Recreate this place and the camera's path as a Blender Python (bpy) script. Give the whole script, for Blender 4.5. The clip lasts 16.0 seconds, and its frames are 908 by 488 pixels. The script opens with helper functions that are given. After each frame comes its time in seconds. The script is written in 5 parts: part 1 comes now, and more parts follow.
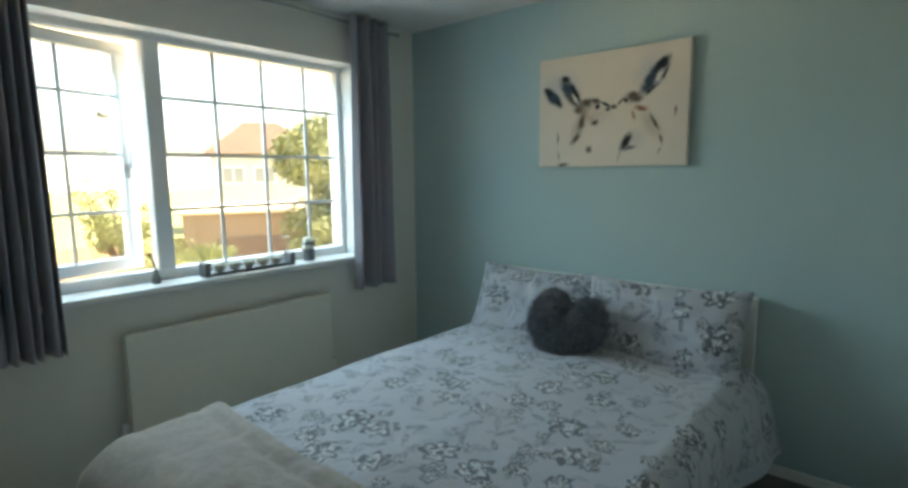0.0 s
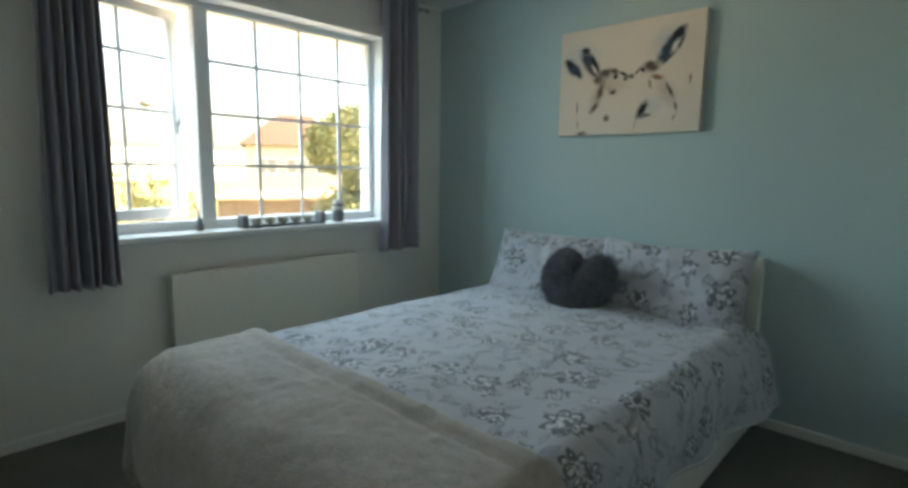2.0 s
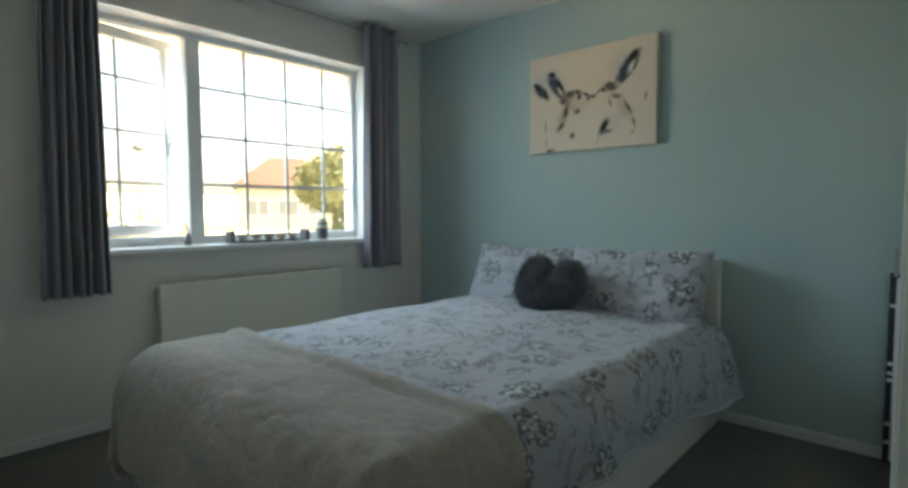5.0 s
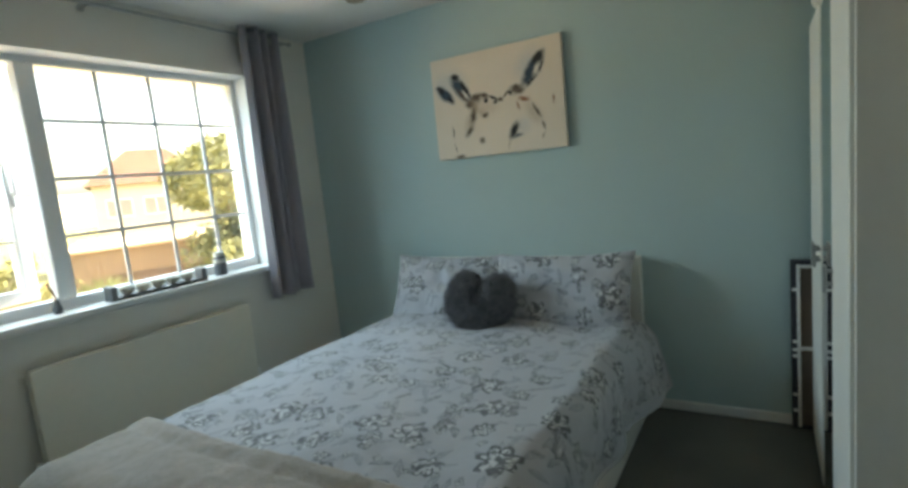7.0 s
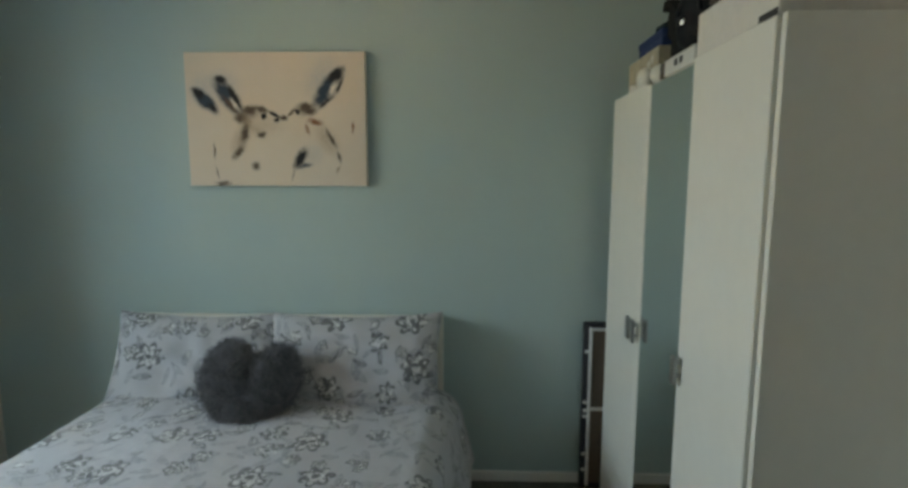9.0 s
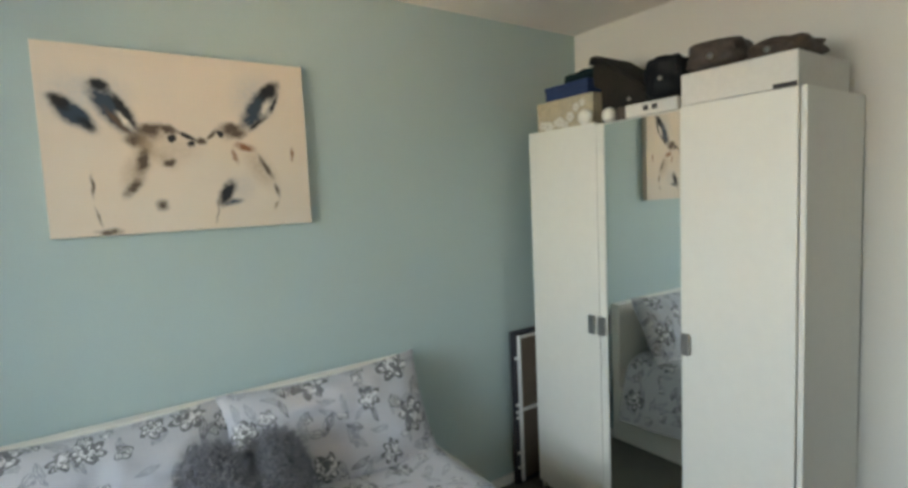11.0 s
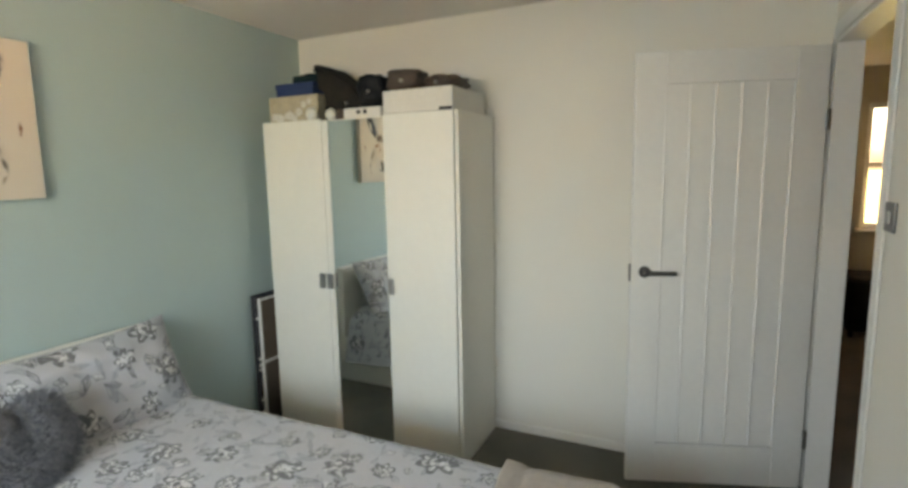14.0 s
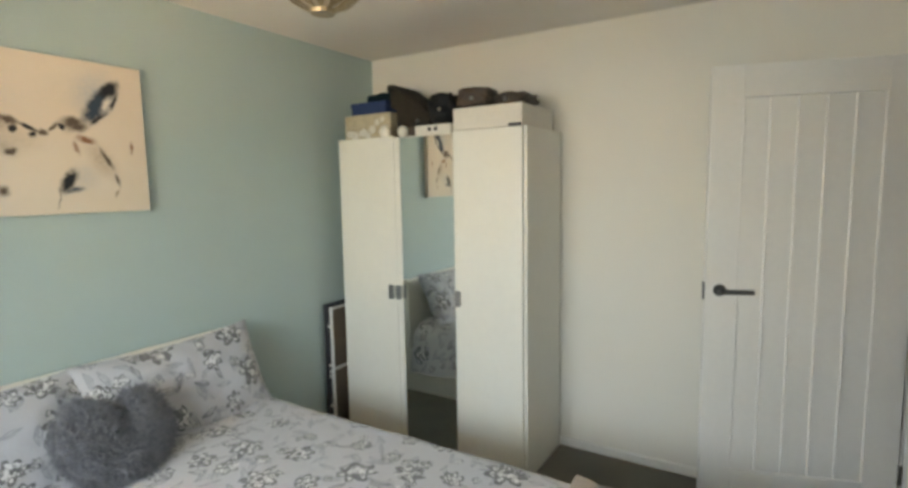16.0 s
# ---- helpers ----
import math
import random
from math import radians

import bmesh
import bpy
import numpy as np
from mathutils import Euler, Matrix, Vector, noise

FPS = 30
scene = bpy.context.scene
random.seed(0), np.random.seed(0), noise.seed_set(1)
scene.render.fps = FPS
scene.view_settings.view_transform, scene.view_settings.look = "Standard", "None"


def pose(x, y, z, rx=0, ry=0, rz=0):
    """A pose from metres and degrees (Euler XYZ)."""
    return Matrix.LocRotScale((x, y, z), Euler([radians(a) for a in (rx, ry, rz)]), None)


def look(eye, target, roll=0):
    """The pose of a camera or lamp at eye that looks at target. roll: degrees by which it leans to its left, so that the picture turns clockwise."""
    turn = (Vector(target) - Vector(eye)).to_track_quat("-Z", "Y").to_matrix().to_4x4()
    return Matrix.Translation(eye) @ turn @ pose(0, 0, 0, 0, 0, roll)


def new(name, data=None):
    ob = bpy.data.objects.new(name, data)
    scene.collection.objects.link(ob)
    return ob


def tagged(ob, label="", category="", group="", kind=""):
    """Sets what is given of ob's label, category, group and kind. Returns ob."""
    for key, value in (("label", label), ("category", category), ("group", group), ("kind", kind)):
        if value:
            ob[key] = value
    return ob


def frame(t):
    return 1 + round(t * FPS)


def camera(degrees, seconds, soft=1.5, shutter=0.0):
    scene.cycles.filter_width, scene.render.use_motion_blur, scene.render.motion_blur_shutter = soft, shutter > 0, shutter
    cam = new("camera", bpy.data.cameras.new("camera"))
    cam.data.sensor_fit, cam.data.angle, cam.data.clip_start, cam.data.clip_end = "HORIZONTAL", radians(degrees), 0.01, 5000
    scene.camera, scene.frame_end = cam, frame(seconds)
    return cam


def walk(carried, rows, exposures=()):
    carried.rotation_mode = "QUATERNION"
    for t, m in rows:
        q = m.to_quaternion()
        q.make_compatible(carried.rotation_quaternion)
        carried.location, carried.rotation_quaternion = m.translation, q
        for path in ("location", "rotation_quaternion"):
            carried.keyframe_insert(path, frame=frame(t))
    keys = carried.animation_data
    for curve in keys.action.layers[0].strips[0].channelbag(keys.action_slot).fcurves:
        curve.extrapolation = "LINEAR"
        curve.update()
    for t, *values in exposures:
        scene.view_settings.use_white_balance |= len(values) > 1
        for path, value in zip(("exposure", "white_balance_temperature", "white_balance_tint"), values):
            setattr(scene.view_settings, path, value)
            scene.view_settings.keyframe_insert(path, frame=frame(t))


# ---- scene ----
cam = camera(81.6, 16.0, soft=3.2)
PATH = [
    (0, (2.707, -2.752, 1.433), (1.424, -1.241, 1.164), -0.5),
    (0.5, (2.68, -2.766, 1.424), (1.324, -1.311, 1.209), 1.2),
    (1, (2.692, -2.762, 1.429), (1.348, -1.304, 1.165), 1.1),
    (1.5, (2.771, -2.801, 1.386), (1.46, -1.323, 1.077), 1.6),
    (2, (2.863, -2.869, 1.243), (1.505, -1.427, 0.967), 0.8),
    (2.5, (3.005, -2.868, 1.14), (1.594, -1.464, 0.938), -0.9),
    (3, (3.044, -2.937, 1.122), (1.692, -1.466, 1.047), 0.1),
    (5.5, (3.041, -2.925, 1.059), (1.698, -1.453, 0.891), -0.5),
    (6, (3.038, -2.913, 1.031), (1.775, -1.387, 0.75), -0.1),
    (6.5, (2.963, -2.889, 1.116), (1.853, -1.257, 0.795), -1.8),
    (7, (2.816, -2.881, 1.364), (1.795, -1.181, 1.106), -5.7),
    (7.5, (2.687, -2.87, 1.476), (1.802, -1.09, 1.255), -7.5),
    (8, (2.708, -2.795, 1.504), (2.111, -0.903, 1.254), -4.6),
    (10.5, (1.4, -2.081, 1.492), (2.185, -0.252, 1.29), -1.1),
    (11, (1.156, -2.074, 1.533), (2.295, -0.44, 1.357), -2.6),
    (11.5, (0.836, -2.163, 1.57), (2.182, -0.693, 1.397), -2.7),
    (12, (0.589, -2.294, 1.575), (1.978, -0.87, 1.364), -1.7),
    (12.5, (0.539, -2.316, 1.535), (1.913, -0.893, 1.24), -1.1),
    (13, (0.572, -2.318, 1.525), (2.141, -1.123, 1.196), -0.8),
    (13.5, (0.683, -2.416, 1.538), (2.433, -1.494, 1.248), -0.8),
    (14, (0.661, -2.421, 1.537), (2.455, -1.58, 1.262), -1.1),
    (14.5, (0.632, -2.407, 1.533), (2.41, -1.53, 1.263), -1.2),
    (15, (0.621, -2.403, 1.53), (2.387, -1.503, 1.26), -1.1),
    (15.5, (0.624, -2.409, 1.545), (2.371, -1.466, 1.308), -1.3),
    (16, (0.601, -2.402, 1.54), (2.297, -1.363, 1.323), -1.0),
]
# the clip's camera brightens as it turns from the window
walk(cam, [(t, look(eye, target, roll)) for t, eye, target, roll in PATH],
     [(0, 2.96, 8300, 9), (3, 2.96, 8600, 14), (5.5, 2.94, 8600, 14), (7, 3.09, 9000, 13),
      (8, 2.8, 9900, 14), (10.5, 3.66, 9900, 22), (12.5, 3.83, 10700, 24), (16, 3.92, 11500, 25)])

# ---- world, sun and exposure ----
world = bpy.data.worlds.new("sky")
scene.world = world
world.use_nodes = True
wn = world.node_tree.nodes
sky = wn.new("ShaderNodeTexSky")
sky.sky_type = 'NISHITA'
sky.sun_disc = False
sky.sun_elevation = radians(54)
sky.sun_rotation = radians(34)
sky.dust_density = 4.0
wn["Background"].inputs["Strength"].default_value = 0.15
world.node_tree.links.new(sky.outputs[0], wn["Background"].inputs["Color"])
sun_data = bpy.data.lights.new("sun", 'SUN')
sun_data.energy = 5.0
sun_data.angle = radians(0.5)
sun_data.color = (1.0, 0.86, 0.64)
sun = new("sun", sun_data)
sun.matrix_world = look((0, 0, 30), (0 - 6, 0 - 9, 30 - 15))

# an added area lamp just outside the window's opening, boosting the sky's light indoors
day_data = bpy.data.lights.new("window_daylight_boost", 'AREA')
day_data.shape = 'RECTANGLE'
day_data.size, day_data.size_y = 1.9, 0.8
day_data.energy = 7.8
day_data.color = (0.39, 0.68, 1.0)
day = new("window_daylight_boost", day_data)
day.matrix_world = look((-0.66, -1.43, 1.62), (0.34, -1.43, 0.52))

# ---- materials ----


def nodes_of(m):
    m.use_nodes = True
    return m.node_tree.nodes, m.node_tree.links, m.node_tree.nodes["Principled BSDF"]


def surface(name, color, rough=0.6, metal=0.0, var=0.12, big=3.0, fine=60.0, bump=0.1, depth=0.002,
            sheen=0.0, stretch=(1, 1, 1), per_piece=0.0, spec=0.5, tint=None):
    """A plain material with blotches and grain at two scales, and a fine relief."""
    m = bpy.data.materials.new(name)
    n, l, b = nodes_of(m)
    co = n.new("ShaderNodeTexCoord")
    mp = n.new("ShaderNodeMapping")
    mp.inputs["Scale"].default_value = stretch
    l.new(co.outputs["Object"], mp.inputs["Vector"])
    n1 = n.new("ShaderNodeTexNoise")
    n1.inputs["Scale"].default_value = big
    n1.inputs["Detail"].default_value = 4
    n2 = n.new("ShaderNodeTexNoise")
    n2.inputs["Scale"].default_value = fine
    n2.inputs["Detail"].default_value = 5
    l.new(mp.outputs[0], n1.inputs["Vector"])
    l.new(mp.outputs[0], n2.inputs["Vector"])
    add = n.new("ShaderNodeMath")
    add.operation = 'ADD'
    l.new(n1.outputs["Fac"], add.inputs[0])
    l.new(n2.outputs["Fac"], add.inputs[1])
    last = add
    if per_piece:
        info = n.new("ShaderNodeObjectInfo")
        mul = n.new("ShaderNodeMath")
        mul.operation = 'MULTIPLY_ADD'
        mul.inputs[1].default_value = per_piece
        l.new(info.outputs["Random"], mul.inputs[0])
        l.new(add.outputs[0], mul.inputs[2])
        last = mul
    ramp = n.new("ShaderNodeMapRange")
    ramp.inputs["From Min"].default_value = 0.6
    ramp.inputs["From Max"].default_value = 1.4 + per_piece
    l.new(last.outputs[0], ramp.inputs["Value"])
    mix = n.new("ShaderNodeMix")
    mix.data_type = 'RGBA'
    dark = [c * (1 - var) for c in color]
    light = [min(1, c * (1 + var)) for c in (tint or color)]
    mix.inputs["A"].default_value = (*dark, 1)
    mix.inputs["B"].default_value = (*light, 1)
    l.new(ramp.outputs[0], mix.inputs["Factor"])
    l.new(mix.outputs["Result"], b.inputs["Base Color"])
    b.inputs["Roughness"].default_value = rough
    b.inputs["Metallic"].default_value = metal
    b.inputs["Specular IOR Level"].default_value = spec
    b.inputs["Sheen Weight"].default_value = sheen
    b.inputs["Sheen Roughness"].default_value = 0.6
    if bump:
        bp = n.new("ShaderNodeBump")
        bp.inputs["Strength"].default_value = bump
        bp.inputs["Distance"].default_value = depth
        l.new(n2.outputs["Fac"], bp.inputs["Height"])
        l.new(bp.outputs[0], b.inputs["Normal"])
    return m


def math_node(n, l, op, a, b=None, c=None):
    k = n.new("ShaderNodeMath")
    k.operation = op
    for i, v in enumerate((a, b, c)):
        if v is None:
            continue
        if isinstance(v, (int, float)):
            k.inputs[i].default_value = v
        else:
            l.new(v, k.inputs[i])
    return k.outputs[0]


def mix_color(n, l, fac, a, b):
    k = n.new("ShaderNodeMix")
    k.data_type = 'RGBA'
    for key, v in (("Factor", fac), ("A", a), ("B", b)):
        if isinstance(v, tuple):
            k.inputs[key].default_value = (*v, 1)
        elif isinstance(v, (int, float)):
            k.inputs[key].default_value = v
        else:
            l.new(v, k.inputs[key])
    return k.outputs["Result"]


def floral(name, base, ink):
    """Printed cotton: scattered line-drawn blossoms, filled white petals and leaf sprigs."""
    m = bpy.data.materials.new(name)
    n, l, b = nodes_of(m)
    uv = n.new("ShaderNodeUVMap")
    wob = n.new("ShaderNodeTexNoise")
    wob.inputs["Scale"].default_value = 16.0
    wob.inputs["Detail"].default_value = 5
    l.new(uv.outputs[0], wob.inputs["Vector"])
    sub = n.new("ShaderNodeVectorMath")
    sub.operation = 'SUBTRACT'
    l.new(wob.outputs["Color"], sub.inputs[0])
    sub.inputs[1].default_value = (0.5, 0.5, 0.5)
    sc = n.new("ShaderNodeVectorMath")
    sc.operation = 'MULTIPLY_ADD'
    l.new(sub.outputs[0], sc.inputs[0])
    sc.inputs[1].default_value = (0.045, 0.045, 0.0)
    l.new(uv.outputs[0], sc.inputs[2])
    color = base

    def layer(scale, shift, radius, petals, color, ink_col, white, sparse, shade=0.4, fill=0.55):
        mp = n.new("ShaderNodeMapping")
        mp.inputs["Location"].default_value = (*shift, 0)
        l.new(sc.outputs[0], mp.inputs["Vector"])
        v = n.new("ShaderNodeTexVoronoi")
        v.voronoi_dimensions = '2D'
        v.inputs["Scale"].default_value = scale
        v.inputs["Randomness"].default_value = 0.75
        l.new(mp.outputs[0], v.inputs["Vector"])
        d = n.new("ShaderNodeVectorMath")
        d.operation = 'MULTIPLY_ADD'
        l.new(v.outputs["Position"], d.inputs[0])
        d.inputs[1].default_value = (-1.0, -1.0, 0.0)
        l.new(mp.outputs[0], d.inputs[2])
        sep = n.new("ShaderNodeSeparateXYZ")
        l.new(d.outputs[0], sep.inputs[0])
        rnd = n.new("ShaderNodeSeparateColor")
        l.new(v.outputs["Color"], rnd.inputs[0])
        ln = n.new("ShaderNodeVectorMath")
        ln.operation = 'LENGTH'
        l.new(d.outputs[0], ln.inputs[0])
        ang = math_node(n, l, 'ARCTAN2', sep.outputs["Y"], sep.outputs["X"])
        ang = math_node(n, l, 'MULTIPLY_ADD', rnd.outputs[0], 6.28, ang)
        size = math_node(n, l, 'MULTIPLY_ADD', rnd.outputs[1], 0.5, 0.6)
        r = math_node(n, l, 'DIVIDE', math_node(n, l, 'DIVIDE', ln.outputs["Value"], radius), size)
        wave = math_node(n, l, 'ABSOLUTE', math_node(n, l, 'SINE', math_node(n, l, 'MULTIPLY', ang, petals / 2)))
        edge = math_node(n, l, 'MULTIPLY_ADD', wave, 0.38, 0.62)
        inside = math_node(n, l, 'LESS_THAN', r, edge)
        q = math_node(n, l, 'DIVIDE', r, edge)
        rim = math_node(n, l, 'LESS_THAN', math_node(n, l, 'ABSOLUTE', math_node(n, l, 'SUBTRACT', q, 0.92)), 0.12)
        wave2 = math_node(n, l, 'ABSOLUTE', math_node(n, l, 'COSINE', math_node(n, l, 'MULTIPLY', ang, petals / 2)))
        rim2 = math_node(n, l, 'LESS_THAN', math_node(n, l, 'ABSOLUTE', math_node(n, l, 'SUBTRACT',
                         math_node(n, l, 'DIVIDE', r, math_node(n, l, 'MULTIPLY_ADD', wave2, 0.25, 0.33)), 0.95)), 0.13)
        eye = math_node(n, l, 'LESS_THAN', r, 0.2)
        veins = math_node(n, l, 'GREATER_THAN', math_node(n, l, 'SINE', math_node(n, l, 'MULTIPLY', ang, petals * 2.0)), 0.68)
        veins = math_node(n, l, 'MULTIPLY', veins, math_node(n, l, 'LESS_THAN', math_node(n, l, 'ABSOLUTE', math_node(n, l, 'SUBTRACT', q, 0.55)), 0.2))
        line = math_node(n, l, 'MAXIMUM', math_node(n, l, 'MAXIMUM', rim, rim2), math_node(n, l, 'MAXIMUM', eye, veins))
        brk = n.new("ShaderNodeTexNoise")
        brk.inputs["Scale"].default_value = 34.0
        brk.inputs["Detail"].default_value = 6
        l.new(sc.outputs[0], brk.inputs["Vector"])
        gap = n.new("ShaderNodeMapRange")
        gap.inputs["From Min"].default_value = 0.34
        gap.inputs["From Max"].default_value = 0.43
        l.new(brk.outputs["Fac"], gap.inputs["Value"])
        line = math_node(n, l, 'MULTIPLY', line, gap.outputs[0])
        # smudged shading inside the blossom
        hatch = math_node(n, l, 'MULTIPLY', math_node(n, l, 'LESS_THAN', q, 0.88), math_node(n, l, 'GREATER_THAN', brk.outputs["Fac"], 0.54))
        line = math_node(n, l, 'MAXIMUM', line, math_node(n, l, 'MULTIPLY', hatch, shade))
        keep = math_node(n, l, 'GREATER_THAN', rnd.outputs[2], sparse)
        color = mix_color(n, l, math_node(n, l, 'MULTIPLY', math_node(n, l, 'MULTIPLY', inside, keep), fill), color, white)
        return mix_color(n, l, math_node(n, l, 'MULTIPLY', math_node(n, l, 'MULTIPLY', line, keep), 0.85), color, ink_col)

    def leaves(scale, shift, color, ink_col, length, sparse, strength, shade=0.55):
        mp = n.new("ShaderNodeMapping")
        mp.inputs["Location"].default_value = (*shift, 0)
        l.new(sc.outputs[0], mp.inputs["Vector"])
        v = n.new("ShaderNodeTexVoronoi")
        v.voronoi_dimensions = '2D'
        v.inputs["Scale"].default_value = scale
        l.new(mp.outputs[0], v.inputs["Vector"])
        d = n.new("ShaderNodeVectorMath")
        d.operation = 'MULTIPLY_ADD'
        l.new(v.outputs["Position"], d.inputs[0])
        d.inputs[1].default_value = (-1.0, -1.0, 0.0)
        l.new(mp.outputs[0], d.inputs[2])
        rnd = n.new("ShaderNodeSeparateColor")
        l.new(v.outputs["Color"], rnd.inputs[0])
        rot = n.new("ShaderNodeVectorRotate")
        rot.rotation_type = 'Z_AXIS'
        l.new(d.outputs[0], rot.inputs["Vector"])
        l.new(math_node(n, l, 'MULTIPLY', rnd.outputs[0], 6.28), rot.inputs["Angle"])
        sep = n.new("ShaderNodeSeparateXYZ")
        l.new(rot.outputs[0], sep.inputs[0])
        xx = math_node(n, l, 'DIVIDE', sep.outputs["X"], length)
        yy = math_node(n, l, 'ABSOLUTE', sep.outputs["Y"])
        half = math_node(n, l, 'MULTIPLY', math_node(n, l, 'SUBTRACT', 1.0, math_node(n, l, 'MULTIPLY', xx, xx)), length * 0.3)
        inl = math_node(n, l, 'LESS_THAN', yy, half)
        rim = math_node(n, l, 'GREATER_THAN', yy, math_node(n, l, 'SUBTRACT', half, 0.0035))
        rib = math_node(n, l, 'LESS_THAN', yy, 0.0016)
        line = math_node(n, l, 'MULTIPLY', inl, math_node(n, l, 'MAXIMUM', rim, rib))
        spots = n.new("ShaderNodeTexNoise")
        spots.inputs["Scale"].default_value = 50.0
        l.new(sc.outputs[0], spots.inputs["Vector"])
        fill = math_node(n, l, 'MULTIPLY', inl, math_node(n, l, 'GREATER_THAN', spots.outputs["Fac"], 0.53))
        line = math_node(n, l, 'MAXIMUM', line, math_node(n, l, 'MULTIPLY', fill, shade))
        keep = math_node(n, l, 'GREATER_THAN', rnd.outputs[2], sparse)
        return mix_color(n, l, math_node(n, l, 'MULTIPLY', math_node(n, l, 'MULTIPLY', line, keep), strength), color, ink_col)

    ink2 = tuple(c * 2.2 for c in ink)
    white = (0.86, 0.86, 0.85)
    faint = tuple(c * 8 for c in ink)
    color = leaves(11.0, (0.13, 0.71), color, faint, 0.038, 0.25, 0.8)
    color = leaves(8.5, (0.47, 0.29), color, faint, 0.044, 0.35, 0.8)
    color = leaves(8.0, (0.31, 0.17), color, ink2, 0.040, 0.5, 0.85, 0.3)
    color = layer(9.5, (0.57, 0.13), 0.024, 4, color, ink2, white, 0.55)
    color = layer(6.5, (0.2, 0.6), 0.040, 6, color, ink, white, 0.45)
    color = layer(4.7, (0.0, 0.0), 0.068, 7, color, ink, white, 0.08, 0.95, 0.6)
    fade = n.new("ShaderNodeTexNoise")
    fade.inputs["Scale"].default_value = 3.0
    l.new(uv.outputs[0], fade.inputs["Vector"])
    color = mix_color(n, l, math_node(n, l, 'MULTIPLY', fade.outputs["Fac"], 0.15), color, base)
    l.new(color, b.inputs["Base Color"])
    b.inputs["Roughness"].default_value = 0.9
    b.inputs["Sheen Weight"].default_value = 0.25
    b.inputs["Specular IOR Level"].default_value = 0.2
    weave = n.new("ShaderNodeTexNoise")
    weave.inputs["Scale"].default_value = 18.0
    weave.inputs["Detail"].default_value = 8
    l.new(uv.outputs[0], weave.inputs["Vector"])
    bp = n.new("ShaderNodeBump")
    bp.inputs["Strength"].default_value = 0.5
    bp.inputs["Distance"].default_value = 0.012
    l.new(weave.outputs["Fac"], bp.inputs["Height"])
    l.new(bp.outputs[0], b.inputs["Normal"])
    return m


def glass_material():
    m = bpy.data.materials.new("window_glass")
    n, l, b = nodes_of(m)
    n.remove(b)
    tr = n.new("ShaderNodeBsdfTransparent")
    tr.inputs["Color"].default_value = (0.95, 0.97, 0.96, 1)
    gl = n.new("ShaderNodeBsdfGlossy")
    gl.inputs["Roughness"].default_value = 0.02
    fr = n.new("ShaderNodeFresnel")
    fr.inputs["IOR"].default_value = 1.45
    mix = n.new("ShaderNodeMixShader")
    l.new(fr.outputs[0], mix.inputs["Fac"])
    l.new(tr.outputs[0], mix.inputs[1])
    l.new(gl.outputs[0], mix.inputs[2])
    l.new(mix.outputs[0], n["Material Output"].inputs["Surface"])
    return m


TEAL = surface("teal_wall_paint", (0.42, 0.548, 0.537), 0.75, var=0.035, big=1.2, fine=140, bump=0.08, depth=0.001)
PALE = surface("pale_wall_paint", (0.775, 0.752, 0.69), 0.8, var=0.03, big=1.2, fine=140, bump=0.08, depth=0.001)
LANDING = surface("landing_wall_paint", (0.56, 0.52, 0.45), 0.8, var=0.04, big=1.2, fine=140, bump=0.08, depth=0.001)
CEIL = surface("ceiling_paint", (0.81, 0.78, 0.73), 0.85, var=0.03, big=1.5, fine=90, bump=0.12, depth=0.0015)
CARPET = surface("dark_carpet", (0.058, 0.050, 0.035), 0.97, var=0.3, tint=(0.125, 0.107, 0.074), big=3.2, fine=260, bump=0.9, depth=0.006, sheen=0.3, spec=0.1)
LANDING_CARPET = surface("brown_carpet", (0.20, 0.165, 0.135), 0.97, var=0.25, big=4, fine=240, bump=0.8, depth=0.005, spec=0.1)
GLOSS = surface("white_gloss_paint", (0.80, 0.79, 0.76), 0.35, var=0.03, big=2.0, fine=40, bump=0.04, depth=0.001)
UPVC = surface("white_plastic_frame", (0.85, 0.86, 0.86), 0.3, var=0.02, big=3.0, fine=50, bump=0.02, depth=0.001)
BAR = surface("grey_glazing_bar", (0.66, 0.66, 0.66), 0.4, var=0.06, big=5, fine=60, bump=0.02)
FOIL = surface("white_foil_board", (0.81, 0.79, 0.72), 0.42, var=0.025, big=1.5, fine=30, bump=0.03, depth=0.001)
CREAM = surface("cream_enamel", (0.80, 0.76, 0.65), 0.35, var=0.03, big=1.5, fine=30, bump=0.03, depth=0.001)
STEEL = surface("brushed_steel", (0.42, 0.42, 0.41), 0.35, 1.0, var=0.1, big=8, fine=160, bump=0.06, depth=0.0005, stretch=(1, 1, 6))
DARK_STEEL = surface("dark_steel", (0.16, 0.16, 0.16), 0.32, 1.0, var=0.15, big=8, fine=160, bump=0.05, depth=0.0005)
BLACK_METAL = surface("dark_grey_metal", (0.10, 0.10, 0.11), 0.4, 0.8, var=0.2, big=10, fine=80, bump=0.03)
CURTAIN = surface("grey_curtain_weave", (0.30, 0.277, 0.315), 0.5, var=0.18, big=4, fine=220, bump=0.2, depth=0.002, spec=0.4, sheen=0.25, stretch=(1, 1, 0.3))
THROW = surface("taupe_wool", (0.41, 0.35, 0.30), 0.97, var=0.17, big=30, fine=130, bump=0.7, depth=0.006, sheen=0.3, spec=0.1)
